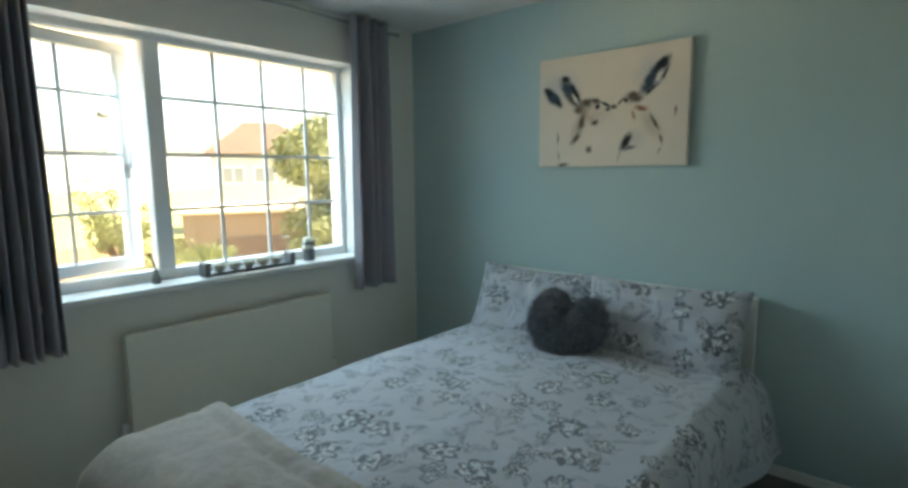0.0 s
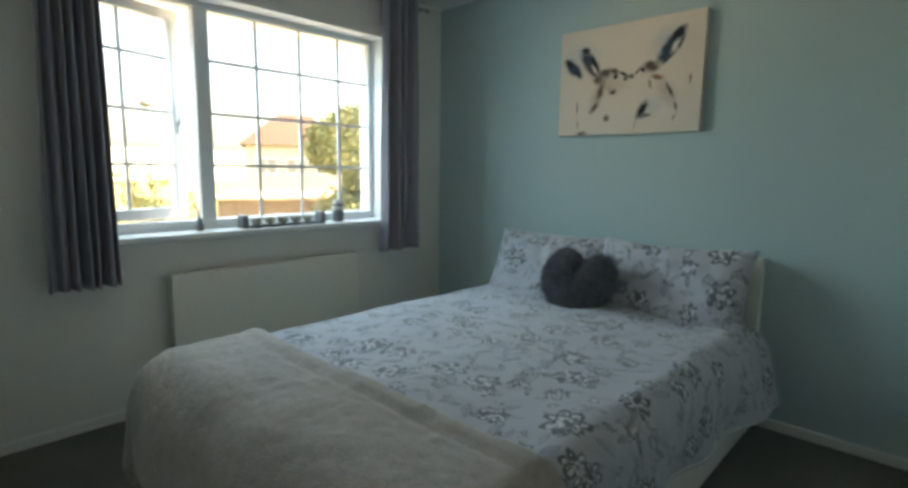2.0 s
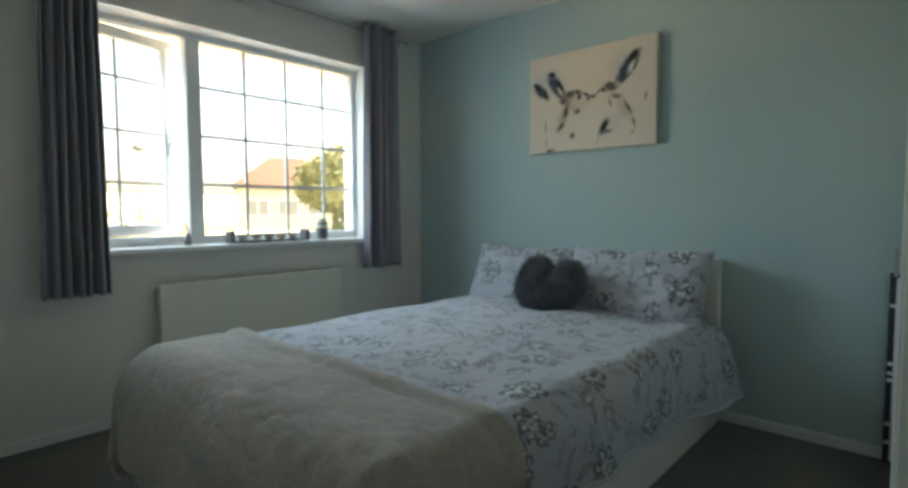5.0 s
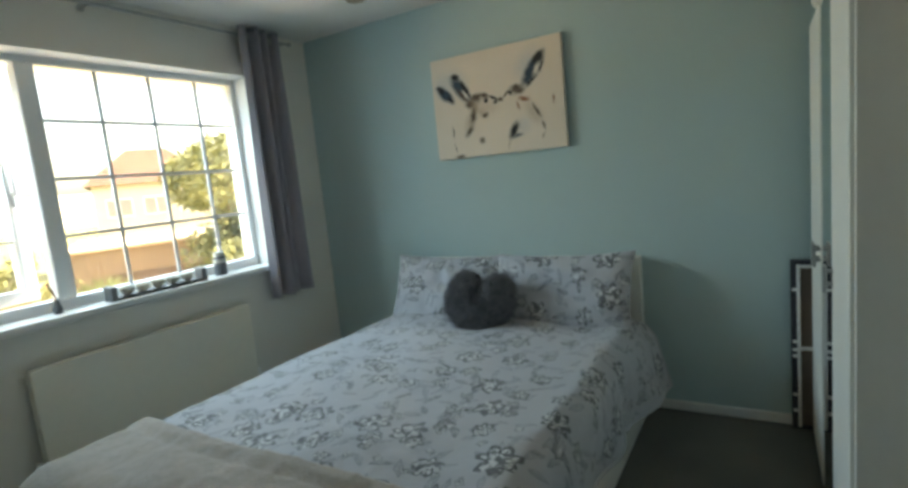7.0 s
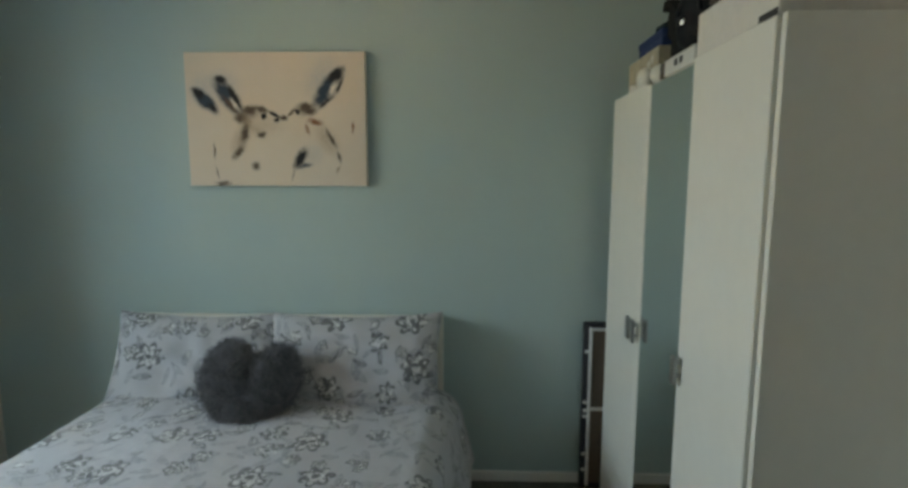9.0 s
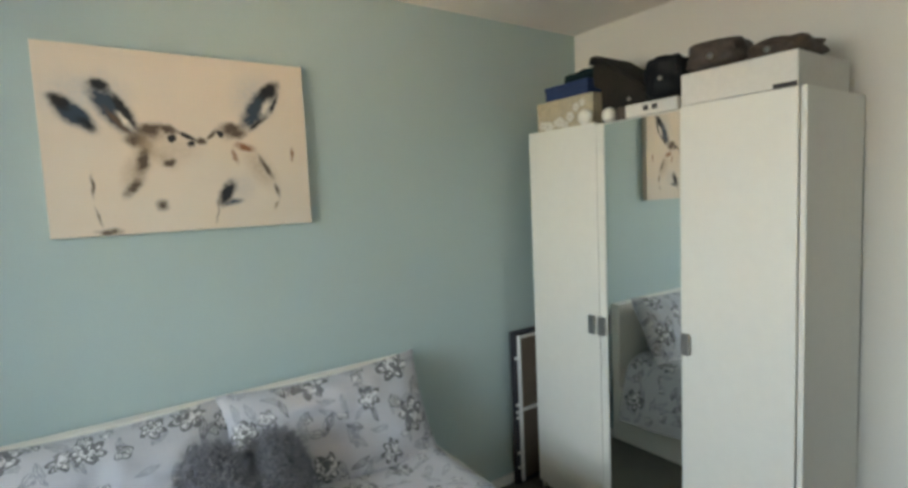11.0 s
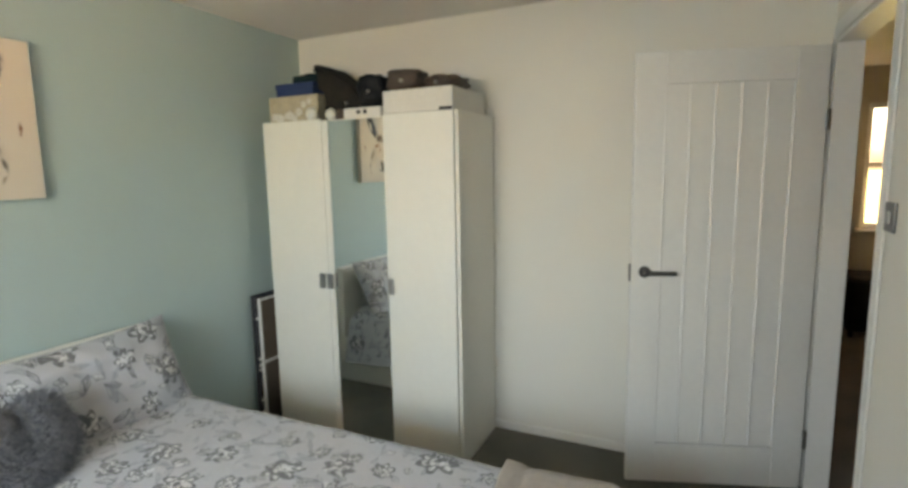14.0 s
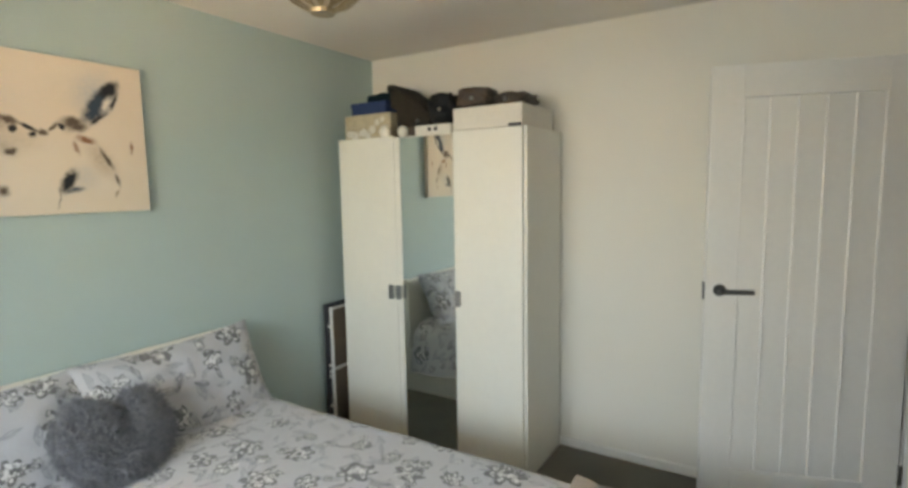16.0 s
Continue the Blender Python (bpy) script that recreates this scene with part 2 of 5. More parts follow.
SHEET = surface("white_cotton", (0.74, 0.74, 0.74), 0.9, var=0.04, big=5, fine=90, bump=0.2, depth=0.003)
FUR = surface("grey_fur", (0.15, 0.155, 0.18), 0.9, var=0.5, big=18, fine=150, bump=0.8, depth=0.006, sheen=0.5, spec=0.2)
DUVET = floral("grey_floral_cotton", (0.468, 0.475, 0.498), (0.029, 0.030, 0.034))
GREY_COTTON = surface("grey_cotton", (0.50, 0.50, 0.51), 0.9, var=0.06, big=6, fine=120, bump=0.2)
NAVY = surface("navy_cloth", (0.014, 0.042, 0.13), 0.8, var=0.25, big=9, fine=120, bump=0.4, depth=0.003)
CHARCOAL = surface("charcoal_cloth", (0.016, 0.0155, 0.016), 0.9, spec=0.15, var=0.35, big=9, fine=120, bump=0.5, depth=0.004)
DARK_CANVAS = surface("dark_brown_canvas", (0.030, 0.026, 0.022), 0.9, spec=0.15, var=0.3, big=9, fine=120, bump=0.5, depth=0.004)
DARK_GREEN = surface("dark_green_cloth", (0.010, 0.028, 0.030), 0.9, spec=0.15, var=0.3, big=9, fine=120, bump=0.5, depth=0.004)
BLACK = surface("black_leather", (0.008, 0.008, 0.009), 0.6, spec=0.25, var=0.35, big=12, fine=90, bump=0.5, depth=0.003)
BROWN = surface("brown_leather", (0.075, 0.05, 0.037), 0.6, var=0.45, big=16, fine=80, bump=0.6, depth=0.004)
KRAFT = surface("beige_card", (0.50, 0.42, 0.30), 0.8, var=0.25, big=14, fine=60, bump=0.2, depth=0.002)
CARD = surface("white_card", (0.72, 0.69, 0.63), 0.75, var=0.06, big=4, fine=50, bump=0.08)
DARK_WOOD = surface("dark_stained_board", (0.035, 0.033, 0.04), 0.55, var=0.3, big=6, fine=60, bump=0.15, stretch=(1, 1, 0.2))
TAN_BOARD = surface("tan_fibre_board", (0.17, 0.12, 0.088), 0.75, var=0.15, big=6, fine=80, bump=0.1)
BRONZE = surface("antique_bronze", (0.44, 0.345, 0.225), 0.38, 0.9, var=0.35, big=14, fine=70, bump=0.5, depth=0.004)
FROST = surface("frosted_lamp_glass", (0.62, 0.55, 0.44), 0.35, var=0.1, big=10, fine=60, bump=0.1)
INK = surface("dark_print", (0.05, 0.045, 0.045), 0.7, var=0.2, bump=0)
WAX = surface("cream_wax", (0.80, 0.77, 0.69), 0.45, var=0.05, bump=0.03)
POT = surface("grey_ceramic", (0.16, 0.16, 0.165), 0.4, var=0.15, big=12, fine=70, bump=0.05)
GRASS = surface("garden_grass", (0.10, 0.13, 0.045), 0.95, var=0.4, big=0.35, fine=9, bump=0.6, depth=0.03, tint=(0.17, 0.17, 0.07))
PAVING = surface("pale_paving", (0.58, 0.49, 0.37), 0.9, var=0.15, big=0.8, fine=12, bump=0.3, depth=0.01)
ROOF_TILE = surface("red_brown_roof_tile", (0.07, 0.043, 0.036), 0.85, var=0.3, big=0.8, fine=9, bump=0.4, depth=0.03, per_piece=0.5)
BRICK = surface("buff_brick", (0.25, 0.16, 0.10), 0.9, var=0.2, big=1.5, fine=14, bump=0.4, depth=0.01)
RENDER = surface("cream_render", (0.60, 0.53, 0.45), 0.9, var=0.08, big=0.7, fine=12, bump=0.3, depth=0.01)
FENCE = surface("weathered_fence", (0.30, 0.22, 0.15), 0.9, var=0.25, big=2, fine=25, bump=0.4, depth=0.005, stretch=(1, 1, 0.2), per_piece=0.6)
LEAF = surface("green_leaves", (0.13, 0.155, 0.065), 0.65, var=0.35, big=1.6, fine=8, bump=0, tint=(0.19, 0.21, 0.10))
BARK = surface("brown_bark", (0.12, 0.09, 0.065), 0.95, var=0.3, big=4, fine=30, bump=0.6, depth=0.02, stretch=(1, 1, 0.3))
DARK_GLASS = surface("far_window_glass", (0.30, 0.29, 0.28), 0.4, var=0.1, bump=0)
PAINTED_HAZE = surface("painted_pale_haze", (0.74, 0.76, 0.77), 0.95, var=0.05, big=0.03, fine=0.4, bump=0)
GLASS = glass_material()
MIRROR = bpy.data.materials.new("mirror_glass")
_n, _l, _b = nodes_of(MIRROR)
_b.inputs["Base Color"].default_value = (0.82, 0.86, 0.85, 1)
_b.inputs["Metallic"].default_value = 1.0
_b.inputs["Roughness"].default_value = 0.015


def canvas_material():
    """Off-white canvas with soft washes and strokes of ink blue, black and rust, in metres from its lower left corner."""
    m = bpy.data.materials.new("painted_canvas")
    n, l, b = nodes_of(m)
    co = n.new("ShaderNodeTexCoord")
    nz = n.new("ShaderNodeTexNoise")
    nz.inputs["Scale"].default_value = 28.0
    nz.inputs["Detail"].default_value = 6
    l.new(co.outputs["Object"], nz.inputs["Vector"])
    cen = n.new("ShaderNodeVectorMath")
    cen.operation = 'SUBTRACT'
    l.new(nz.outputs["Color"], cen.inputs[0])
    cen.inputs[1].default_value = (0.5, 0.5, 0.5)
    wob = n.new("ShaderNodeVectorMath")
    wob.operation = 'MULTIPLY_ADD'
    l.new(cen.outputs[0], wob.inputs[0])
    wob.inputs[1].default_value = (0.024, 0.0, 0.024)
    l.new(co.outputs["Object"], wob.inputs[2])
    base = n.new("ShaderNodeTexNoise")
    base.inputs["Scale"].default_value = 5.0
    l.new(co.outputs["Object"], base.inputs["Vector"])
    color = mix_color(n, l, base.outputs["Fac"], (0.70, 0.59, 0.48), (0.75, 0.65, 0.55))
    grain = n.new("ShaderNodeTexNoise")
    grain.inputs["Scale"].default_value = 60.0
    grain.inputs["Detail"].default_value = 4
    l.new(co.outputs["Object"], grain.inputs["Vector"])
    streak = math_node(n, l, 'MULTIPLY_ADD', grain.outputs["Fac"], 1.5, 0.15)

    def dab(a, c, width, soft, strength, col):
        """A brush mark from a to c, in metres on the canvas."""
        nonlocal color
        du, dv = c[0] - a[0], c[1] - a[1]
        mp = n.new("ShaderNodeMapping")
        mp.vector_type = 'TEXTURE'
        mp.inputs["Location"].default_value = ((a[0] + c[0]) / 2, 0, (a[1] + c[1]) / 2)
        mp.inputs["Rotation"].default_value = (0, -math.atan2(dv, du), 0)
        mp.inputs["Scale"].default_value = (math.hypot(du, dv) / 2 + width * 0.7, 1000.0, width * 1.3)
        l.new(wob.outputs[0], mp.inputs["Vector"])
        ln = n.new("ShaderNodeVectorMath")
        ln.operation = 'LENGTH'
        l.new(mp.outputs[0], ln.inputs[0])
        rng = n.new("ShaderNodeMapRange")
        rng.interpolation_type = 'SMOOTHSTEP'
        rng.inputs["From Min"].default_value = 1.0
        rng.inputs["From Max"].default_value = 1.0 - min(1.0, soft + 0.4)
        rng.inputs["To Max"].default_value = strength
        l.new(ln.outputs["Value"], rng.inputs["Value"])
        fac = n.new("ShaderNodeMath")
        fac.operation = 'MULTIPLY'
        fac.use_clamp = True
        l.new(rng.outputs[0], fac.inputs[0])
        l.new(streak, fac.inputs[1])
        color = mix_color(n, l, fac.outputs[0], color, col)

    blue, black, rust, umber = (0.035, 0.06, 0.085), (0.02, 0.018, 0.018), (0.30, 0.12, 0.06), (0.12, 0.08, 0.055)
    sand, pale_blue, bare = (0.40, 0.30, 0.21), (0.44, 0.48, 0.50), (0.74, 0.67, 0.58)
    # soft washes behind the marks
    dab((0.03, 0.45), (0.16, 0.42), 0.085, 0.95, 0.6, pale_blue)
    dab((0.13, 0.50), (0.24, 0.42), 0.07, 0.95, 0.55, pale_blue)
    dab((0.58, 0.40), (0.69, 0.54), 0.085, 0.95, 0.65, pale_blue)
    dab((0.54, 0.12), (0.62, 0.17), 0.06, 0.95, 0.4, pale_blue)
    dab((0.27, 0.30), (0.44, 0.27), 0.06, 0.95, 0.35, sand)
    dab((0.25, 0.325), (0.34, 0.345), 0.036, 0.9, 0.85, umber)
    dab((0.285, 0.30), (0.215, 0.135), 0.04, 0.9, 0.8, sand)
    dab((0.50, 0.345), (0.60, 0.345), 0.032, 0.9, 0.8, umber)
    dab((0.60, 0.29), (0.70, 0.13), 0.045, 0.95, 0.55, sand)
    dab((0.31, 0.27), (0.36, 0.22), 0.03, 0.9, 0.6, sand)
    # the four long leaf-shaped marks above
    dab((0.034, 0.442), (0.145, 0.335), 0.034, 0.45, 1.7, blue)
    dab((0.032, 0.445), (0.085, 0.40), 0.02, 0.5, 1.5, black)
    dab((0.10, 0.375), (0.148, 0.332), 0.016, 0.5, 1.2, black)
    dab((0.135, 0.485), (0.26, 0.32), 0.042, 0.45, 1.7, blue)
    dab((0.14, 0.492), (0.19, 0.47), 0.02, 0.5, 1.6, black)
    dab((0.19, 0.47), (0.265, 0.335), 0.014, 0.5, 1.7, black)
    dab((0.165, 0.42), (0.245, 0.315), 0.012, 0.5, 1.4, umber)
    dab((0.20, 0.405), (0.25, 0.335), 0.012, 0.6, 1.2, bare)
    dab((0.59, 0.35), (0.725, 0.525), 0.04, 0.45, 1.7, blue)
    dab((0.66, 0.47), (0.728, 0.53), 0.026, 0.5, 1.7, black)
    dab((0.655, 0.40), (0.71, 0.48), 0.018, 0.6, 1.2, bare)
    dab((0.733, 0.50), (0.69, 0.41), 0.008, 0.5, 1.3, black)
    dab((0.69, 0.41), (0.607, 0.347), 0.009, 0.5, 1.4, black)
    # the two joined curves in the middle
    dab((0.225, 0.315), (0.285, 0.30), 0.028, 0.6, 1.5, umber)
    dab((0.262, 0.338), (0.33, 0.355), 0.022, 0.6, 1.6, umber)
    dab((0.32, 0.356), (0.385, 0.337), 0.015, 0.55, 1.5, umber)
    dab((0.375, 0.342), (0.44, 0.308), 0.010, 0.5, 1.7, black)
    dab((0.27, 0.32), (0.30, 0.25), 0.03, 0.8, 1.0, sand)
    dab((0.350, 0.319), (0.368, 0.319), 0.014, 0.4, 1.9, black)
    dab((0.405, 0.300), (0.428, 0.297), 0.012, 0.5, 1.7, black)
    dab((0.436, 0.312), (0.465, 0.308), 0.015, 0.5, 1.6, umber)
    dab((0.325, 0.225), (0.365, 0.245), 0.014, 0.6, 1.5, umber)
    dab((0.465, 0.315), (0.51, 0.35), 0.009, 0.6, 1.3, umber)
    dab((0.508, 0.333), (0.524, 0.337), 0.012, 0.4, 1.9, black)
    dab((0.515, 0.362), (0.595, 0.355), 0.022, 0.6, 1.5, umber)
    dab((0.545, 0.335), (0.60, 0.335), 0.02, 0.7, 1.4, umber)
    dab((0.276, 0.29), (0.258, 0.19), 0.022, 0.65, 1.5, umber)
    dab((0.262, 0.19), (0.205, 0.12), 0.02, 0.7, 1.3, umber)
    dab((0.30, 0.10), (0.325, 0.085), 0.022, 0.7, 1.3, umber)
    dab((0.555, 0.302), (0.635, 0.282), 0.016, 0.7, 1.5, rust)
    dab((0.55, 0.29), (0.565, 0.23), 0.012, 0.8, 1.1, rust)
    dab((0.635, 0.275), (0.697, 0.165), 0.012, 0.7, 1.3, umber)
    dab((0.697, 0.165), (0.71, 0.10), 0.010, 0.7, 1.1, umber)
    dab((0.71, 0.10), (0.686, 0.055), 0.008, 0.7, 1.1, sand)
    dab((0.548, 0.175), (0.495, 0.078), 0.026, 0.6, 1.7, black)
    dab((0.50, 0.085), (0.58, 0.10), 0.014, 0.7, 1.2, blue)
    # thin stalks and specks
    dab((0.12, 0.215), (0.121, 0.107), 0.006, 0.6, 1.2, umber)
    dab((0.121, 0.107), (0.14, 0.02), 0.0045, 0.6, 1.0, umber)
    dab((0.496, 0.12), (0.478, 0.004), 0.0045, 0.6, 0.9, umber)
    dab((0.77, 0.30), (0.768, 0.235), 0.009, 0.6, 1.2, rust)
    dab((0.112, 0.010), (0.20, 0.014), 0.012, 0.7, 1.2, umber)
    l.new(color, b.inputs["Base Color"])
    b.inputs["Roughness"].default_value = 0.8
    weave = n.new("ShaderNodeTexNoise")
    weave.inputs["Scale"].default_value = 500.0
    l.new(co.outputs["Object"], weave.inputs["Vector"])
    bp = n.new("ShaderNodeBump")
    bp.inputs["Strength"].default_value = 0.2
    bp.inputs["Distance"].default_value = 0.001
    l.new(weave.outputs["Fac"], bp.inputs["Height"])
    l.new(bp.outputs[0], b.inputs["Normal"])
    return m


CANVAS = canvas_material()

# ---- building helpers ----
BASE = {}


def shaded(me, smooth):
    if smooth:
        me.polygons.foreach_set("use_smooth", [True] * len(me.polygons))
    me.update()
    return me


def thing(name, at, label="", category="", group="", kind=""):
    """An Empty at the thing's base, which parents its parts."""
    ob = new(name)
    ob.empty_display_size = 0.1
    ob.location = at
    BASE[ob.name] = Vector(at)
    return tagged(ob, label, category, group, kind)


def part(name, bm, material, parent, label="", smooth=False):
    base = BASE[parent.name]
    bm.transform(Matrix.Translation(-base))
    me = bpy.data.meshes.new(name)
    bm.to_mesh(me)
    bm.free()
    me.materials.append(material)
    ob = new(name, shaded(me, smooth))
    ob.parent = parent
    BASE[ob.name] = base
    return tagged(ob, label)


def solid(name, bm, material, at, label="", category="", group="", kind="", smooth=False):
    """A thing, or a piece of the setting, that is one mesh."""
    bm.transform(Matrix.Translation(-Vector(at)))
    me = bpy.data.meshes.new(name)
    bm.to_mesh(me)
    bm.free()
    me.materials.append(material)
    ob = new(name, shaded(me, smooth))
    ob.location = at
    BASE[ob.name] = Vector(at)
    return tagged(ob, label, category, group, kind)


def box(lo, hi, bev=0.0, bm=None, m=None, seg=2):
    bm = bm or bmesh.new()
    lo, hi = Vector(lo), Vector(hi)
    mat = Matrix.Translation((lo + hi) / 2) @ Matrix.Diagonal((*(hi - lo), 1))
    vs = bmesh.ops.create_cube(bm, size=1, matrix=(m or Matrix()) @ mat)["verts"]
    if bev:
        es = list({e for v in vs for e in v.link_edges})
        bmesh.ops.bevel(bm, geom=es, offset=bev, segments=seg, affect='EDGES', profile=0.5)
    return bm


def rod(p0, p1, r0, r1=None, seg=12, bm=None):
    bm = bm or bmesh.new()
    p0, p1 = Vector(p0), Vector(p1)
    d = p1 - p0
    m = Matrix.Translation((p0 + p1) / 2) @ d.to_track_quat('Z', 'Y').to_matrix().to_4x4()
    bmesh.ops.create_cone(bm, cap_ends=True, segments=seg, radius1=r0, radius2=r0 if r1 is None else r1, depth=d.length, matrix=m)
    return bm


def lathe(profile, at, seg=24, bm=None, m=None):
    bm = bm or bmesh.new()
    rings = []
    t = Matrix.Translation(at) @ (m or Matrix())
    for r, z in profile:
        rings.append([bm.verts.new(t @ Vector((max(r, 1e-4) * math.cos(2 * math.pi * i / seg), max(r, 1e-4) * math.sin(2 * math.pi * i / seg), z))) for i in range(seg)])
    for a, b in zip(rings, rings[1:]):
        for i in range(seg):
            bm.faces.new((a[i], a[(i + 1) % seg], b[(i + 1) % seg], b[i]))
    bm.faces.new(rings[0][::-1])
    bm.faces.new(rings[-1])
    return bm


def ball(at, r, sub=2, bm=None, squash=(1, 1, 1)):
    bm = bm or bmesh.new()
    bmesh.ops.create_icosphere(bm, subdivisions=sub, radius=r, matrix=Matrix.Translation(at) @ Matrix.Diagonal((*squash, 1)))
    return bm


def sheet(fn, nu, nv, thick=0.0, uv=None):
    """A grid fn(u, v), u and v from 0 to 1, with a back face at its thickness, and a UV map in metres."""
    bm = bmesh.new()
    layer = bm.loops.layers.uv.new("UVMap")
    grid = [[Vector(fn(i / nu, j / nv)) for j in range(nv + 1)] for i in range(nu + 1)]
    top = [[bm.verts.new(p) for p in row] for row in grid]
    quads = []
    for i in range(nu):
        for j in range(nv):
            quads.append((bm.faces.new((top[i][j], top[i + 1][j], top[i + 1][j + 1], top[i][j + 1])), i, j))
    if uv:
        for f, i, j in quads:
            for lp, (a, b) in zip(f.loops, ((i, j), (i + 1, j), (i + 1, j + 1), (i, j + 1))):
                lp[layer].uv = uv(a / nu, b / nv)
    if thick:
        bm.normal_update()
        low = [[bm.verts.new(v.co - v.normal * thick) for v in row] for row in top]
        for i in range(nu):
            for j in range(nv):
                f = bm.faces.new((low[i][j + 1], low[i + 1][j + 1], low[i + 1][j], low[i][j]))
                if uv:
                    for lp, (a, b) in zip(f.loops, ((i, j + 1), (i + 1, j + 1), (i + 1, j), (i, j))):
                        lp[layer].uv = uv(a / nu, b / nv)
        for i in range(nu):
            bm.faces.new((low[i][0], low[i + 1][0], top[i + 1][0], top[i][0]))
            bm.faces.new((top[i][nv], top[i + 1][nv], low[i + 1][nv], low[i][nv]))
        for j in range(nv):
            bm.faces.new((top[0][j], top[0][j + 1], low[0][j + 1], low[0][j]))
            bm.faces.new((low[nu][j], low[nu][j + 1], top[nu][j + 1], top[nu][j]))
    return bm


# ---- the room: window wall x = 0, teal wall y = 0, wardrobe wall x = 3.48, door wall y = -2.92 ----
W, D, H = 3.485, 2.92, 2.40
WY0, WY1, WZ0, WZ1 = -2.33, -0.53, 0.90, 2.115      # window opening
DX0, DX1, DZ = 2.65, 3.470, 2.06                     # doorway

solid("floor", box((-0.28, -D, -0.12), (W + 0.1, 0.1, 0.0)), CARPET, (0, 0, 0), "dark grey-brown fitted carpet", "floor", kind="structure")
solid("wall_north", box((-0.28, 0, -2.7), (W + 0.3, 0.25, H + 0.25)), TEAL, (0, 0, 0), "teal painted feature wall", "wall", kind="structure")
bm = bmesh.new()
box((-0.28, -D - 0.1, -2.7), (0, 0, WZ0), bm=bm)
box((-0.28, -D - 0.1, WZ1), (0, 0, H + 0.25), bm=bm)
box((-0.28, WY1, WZ0), (0, 0, WZ1), bm=bm)
box((-0.28, -D - 0.1, WZ0), (0, WY0, WZ1), bm=bm)
solid("wall_west", bm, PALE, (0, 0, 0), "pale painted wall with a wide window", "wall", kind="structure")
solid("wall_east", box((W, -D, -0.12), (W + 0.1, 0, H + 0.25)), PALE, (0, 0, 0), "off-white painted wall behind the wardrobe", "wall", kind="structure")
bm = bmesh.new()
box((0, -D - 0.1, -0.12), (DX0, -D, H), bm=bm)
box((DX1, -D - 0.1, -0.12), (W + 0.1, -D, H), bm=bm)
box((DX0, -D - 0.1, DZ), (DX1, -D, H), bm=bm)
solid("wall_south", bm, PALE, (0, 0, 0), "off-white painted wall with the doorway", "wall", kind="structure")
solid("ceiling", box((-0.28, -D - 0.1, H), (W + 0.1, 0, H + 0.25)), CEIL, (0, 0, 0), "plain white painted ceiling", "ceiling", kind="structure")


def baseboard(lo, hi):
    solid("baseboard", box(lo, hi, 0.004), GLOSS, lo, "white gloss painted skirting board", "baseboard", kind="structure")


baseboard((0.001, -0.016, 0), (W - 0.001, -0.001, 0.052))
baseboard((0.001, -D + 0.02, 0), (0.016, -0.017, 0.052))
baseboard((W - 0.016, -D + 0.03, 0), (W - 0.001, -0.017, 0.052))
baseboard((0.017, -D + 0.001, 0), (DX0 - 0.075, -D + 0.016, 0.052))

# ---- window ----
win = thing("window_1", (-0.18, -1.43, WZ0), "white framed window with glazing bars and an open casement", "window", kind="structure")
GX = -0.18
FR = 0.035
ML0, ML1 = -1.715, -1.632
part("window_frame", box((GX - 0.035, WY0, WZ0), (GX + 0.04, WY1, WZ0 + 0.055), 0.006), UPVC, win)
part("window_frame", box((GX - 0.035, WY0, WZ1 - FR), (GX + 0.04, WY1, WZ1), 0.006), UPVC, win)
part("window_frame", box((GX - 0.035, WY1 - 0.03, WZ0 + 0.055), (GX + 0.04, WY1, WZ1 - FR), 0.006), UPVC, win)
part("window_frame", box((GX - 0.035, WY0, WZ0 + 0.055), (GX + 0.04, WY0 + FR, WZ1 - FR), 0.006), UPVC, win)
part("mullion", box((GX - 0.035, ML0, WZ0 + 0.055), (GX + 0.045, ML1, WZ1 - FR), 0.008), UPVC, win)
pane = part("pane", box((GX - 0.006, ML1, WZ0 + 0.055), (GX + 0.0, WY1 - 0.03, WZ1 - FR)), GLASS, win)
pane.visible_shadow = False
ROWS_Z = (1.254, 1.537, 1.82)
for y in (-1.350, -1.068, -0.785):
    part("glazing_bar", box((GX - 0.008, y - 0.009, WZ0 + 0.055), (GX + 0.006, y + 0.009, WZ1 - FR), 0.002), BAR, win)
for z in ROWS_Z:
    part("glazing_bar", box((GX - 0.0095, ML1, z - 0.009), (GX + 0.0075, WY1 - 0.03, z + 0.009), 0.002), BAR, win)
# the casement, hinged at its outer edge and pushed out
CY0, CY1, CZ0, CZ1 = WY0 + FR + 0.004, ML0 - 0.004, WZ0 + 0.06, WZ1 - FR - 0.004
swing = Matrix.Translation((GX, CY0, 0)) @ Matrix.Rotation(radians(14), 4, 'Z') @ Matrix.Translation((-GX, -CY0, 0))


def sash_part(name, lo, hi, material, parent, bev=0.005):
    return part(name, box(lo, hi, bev, m=swing), material, parent)


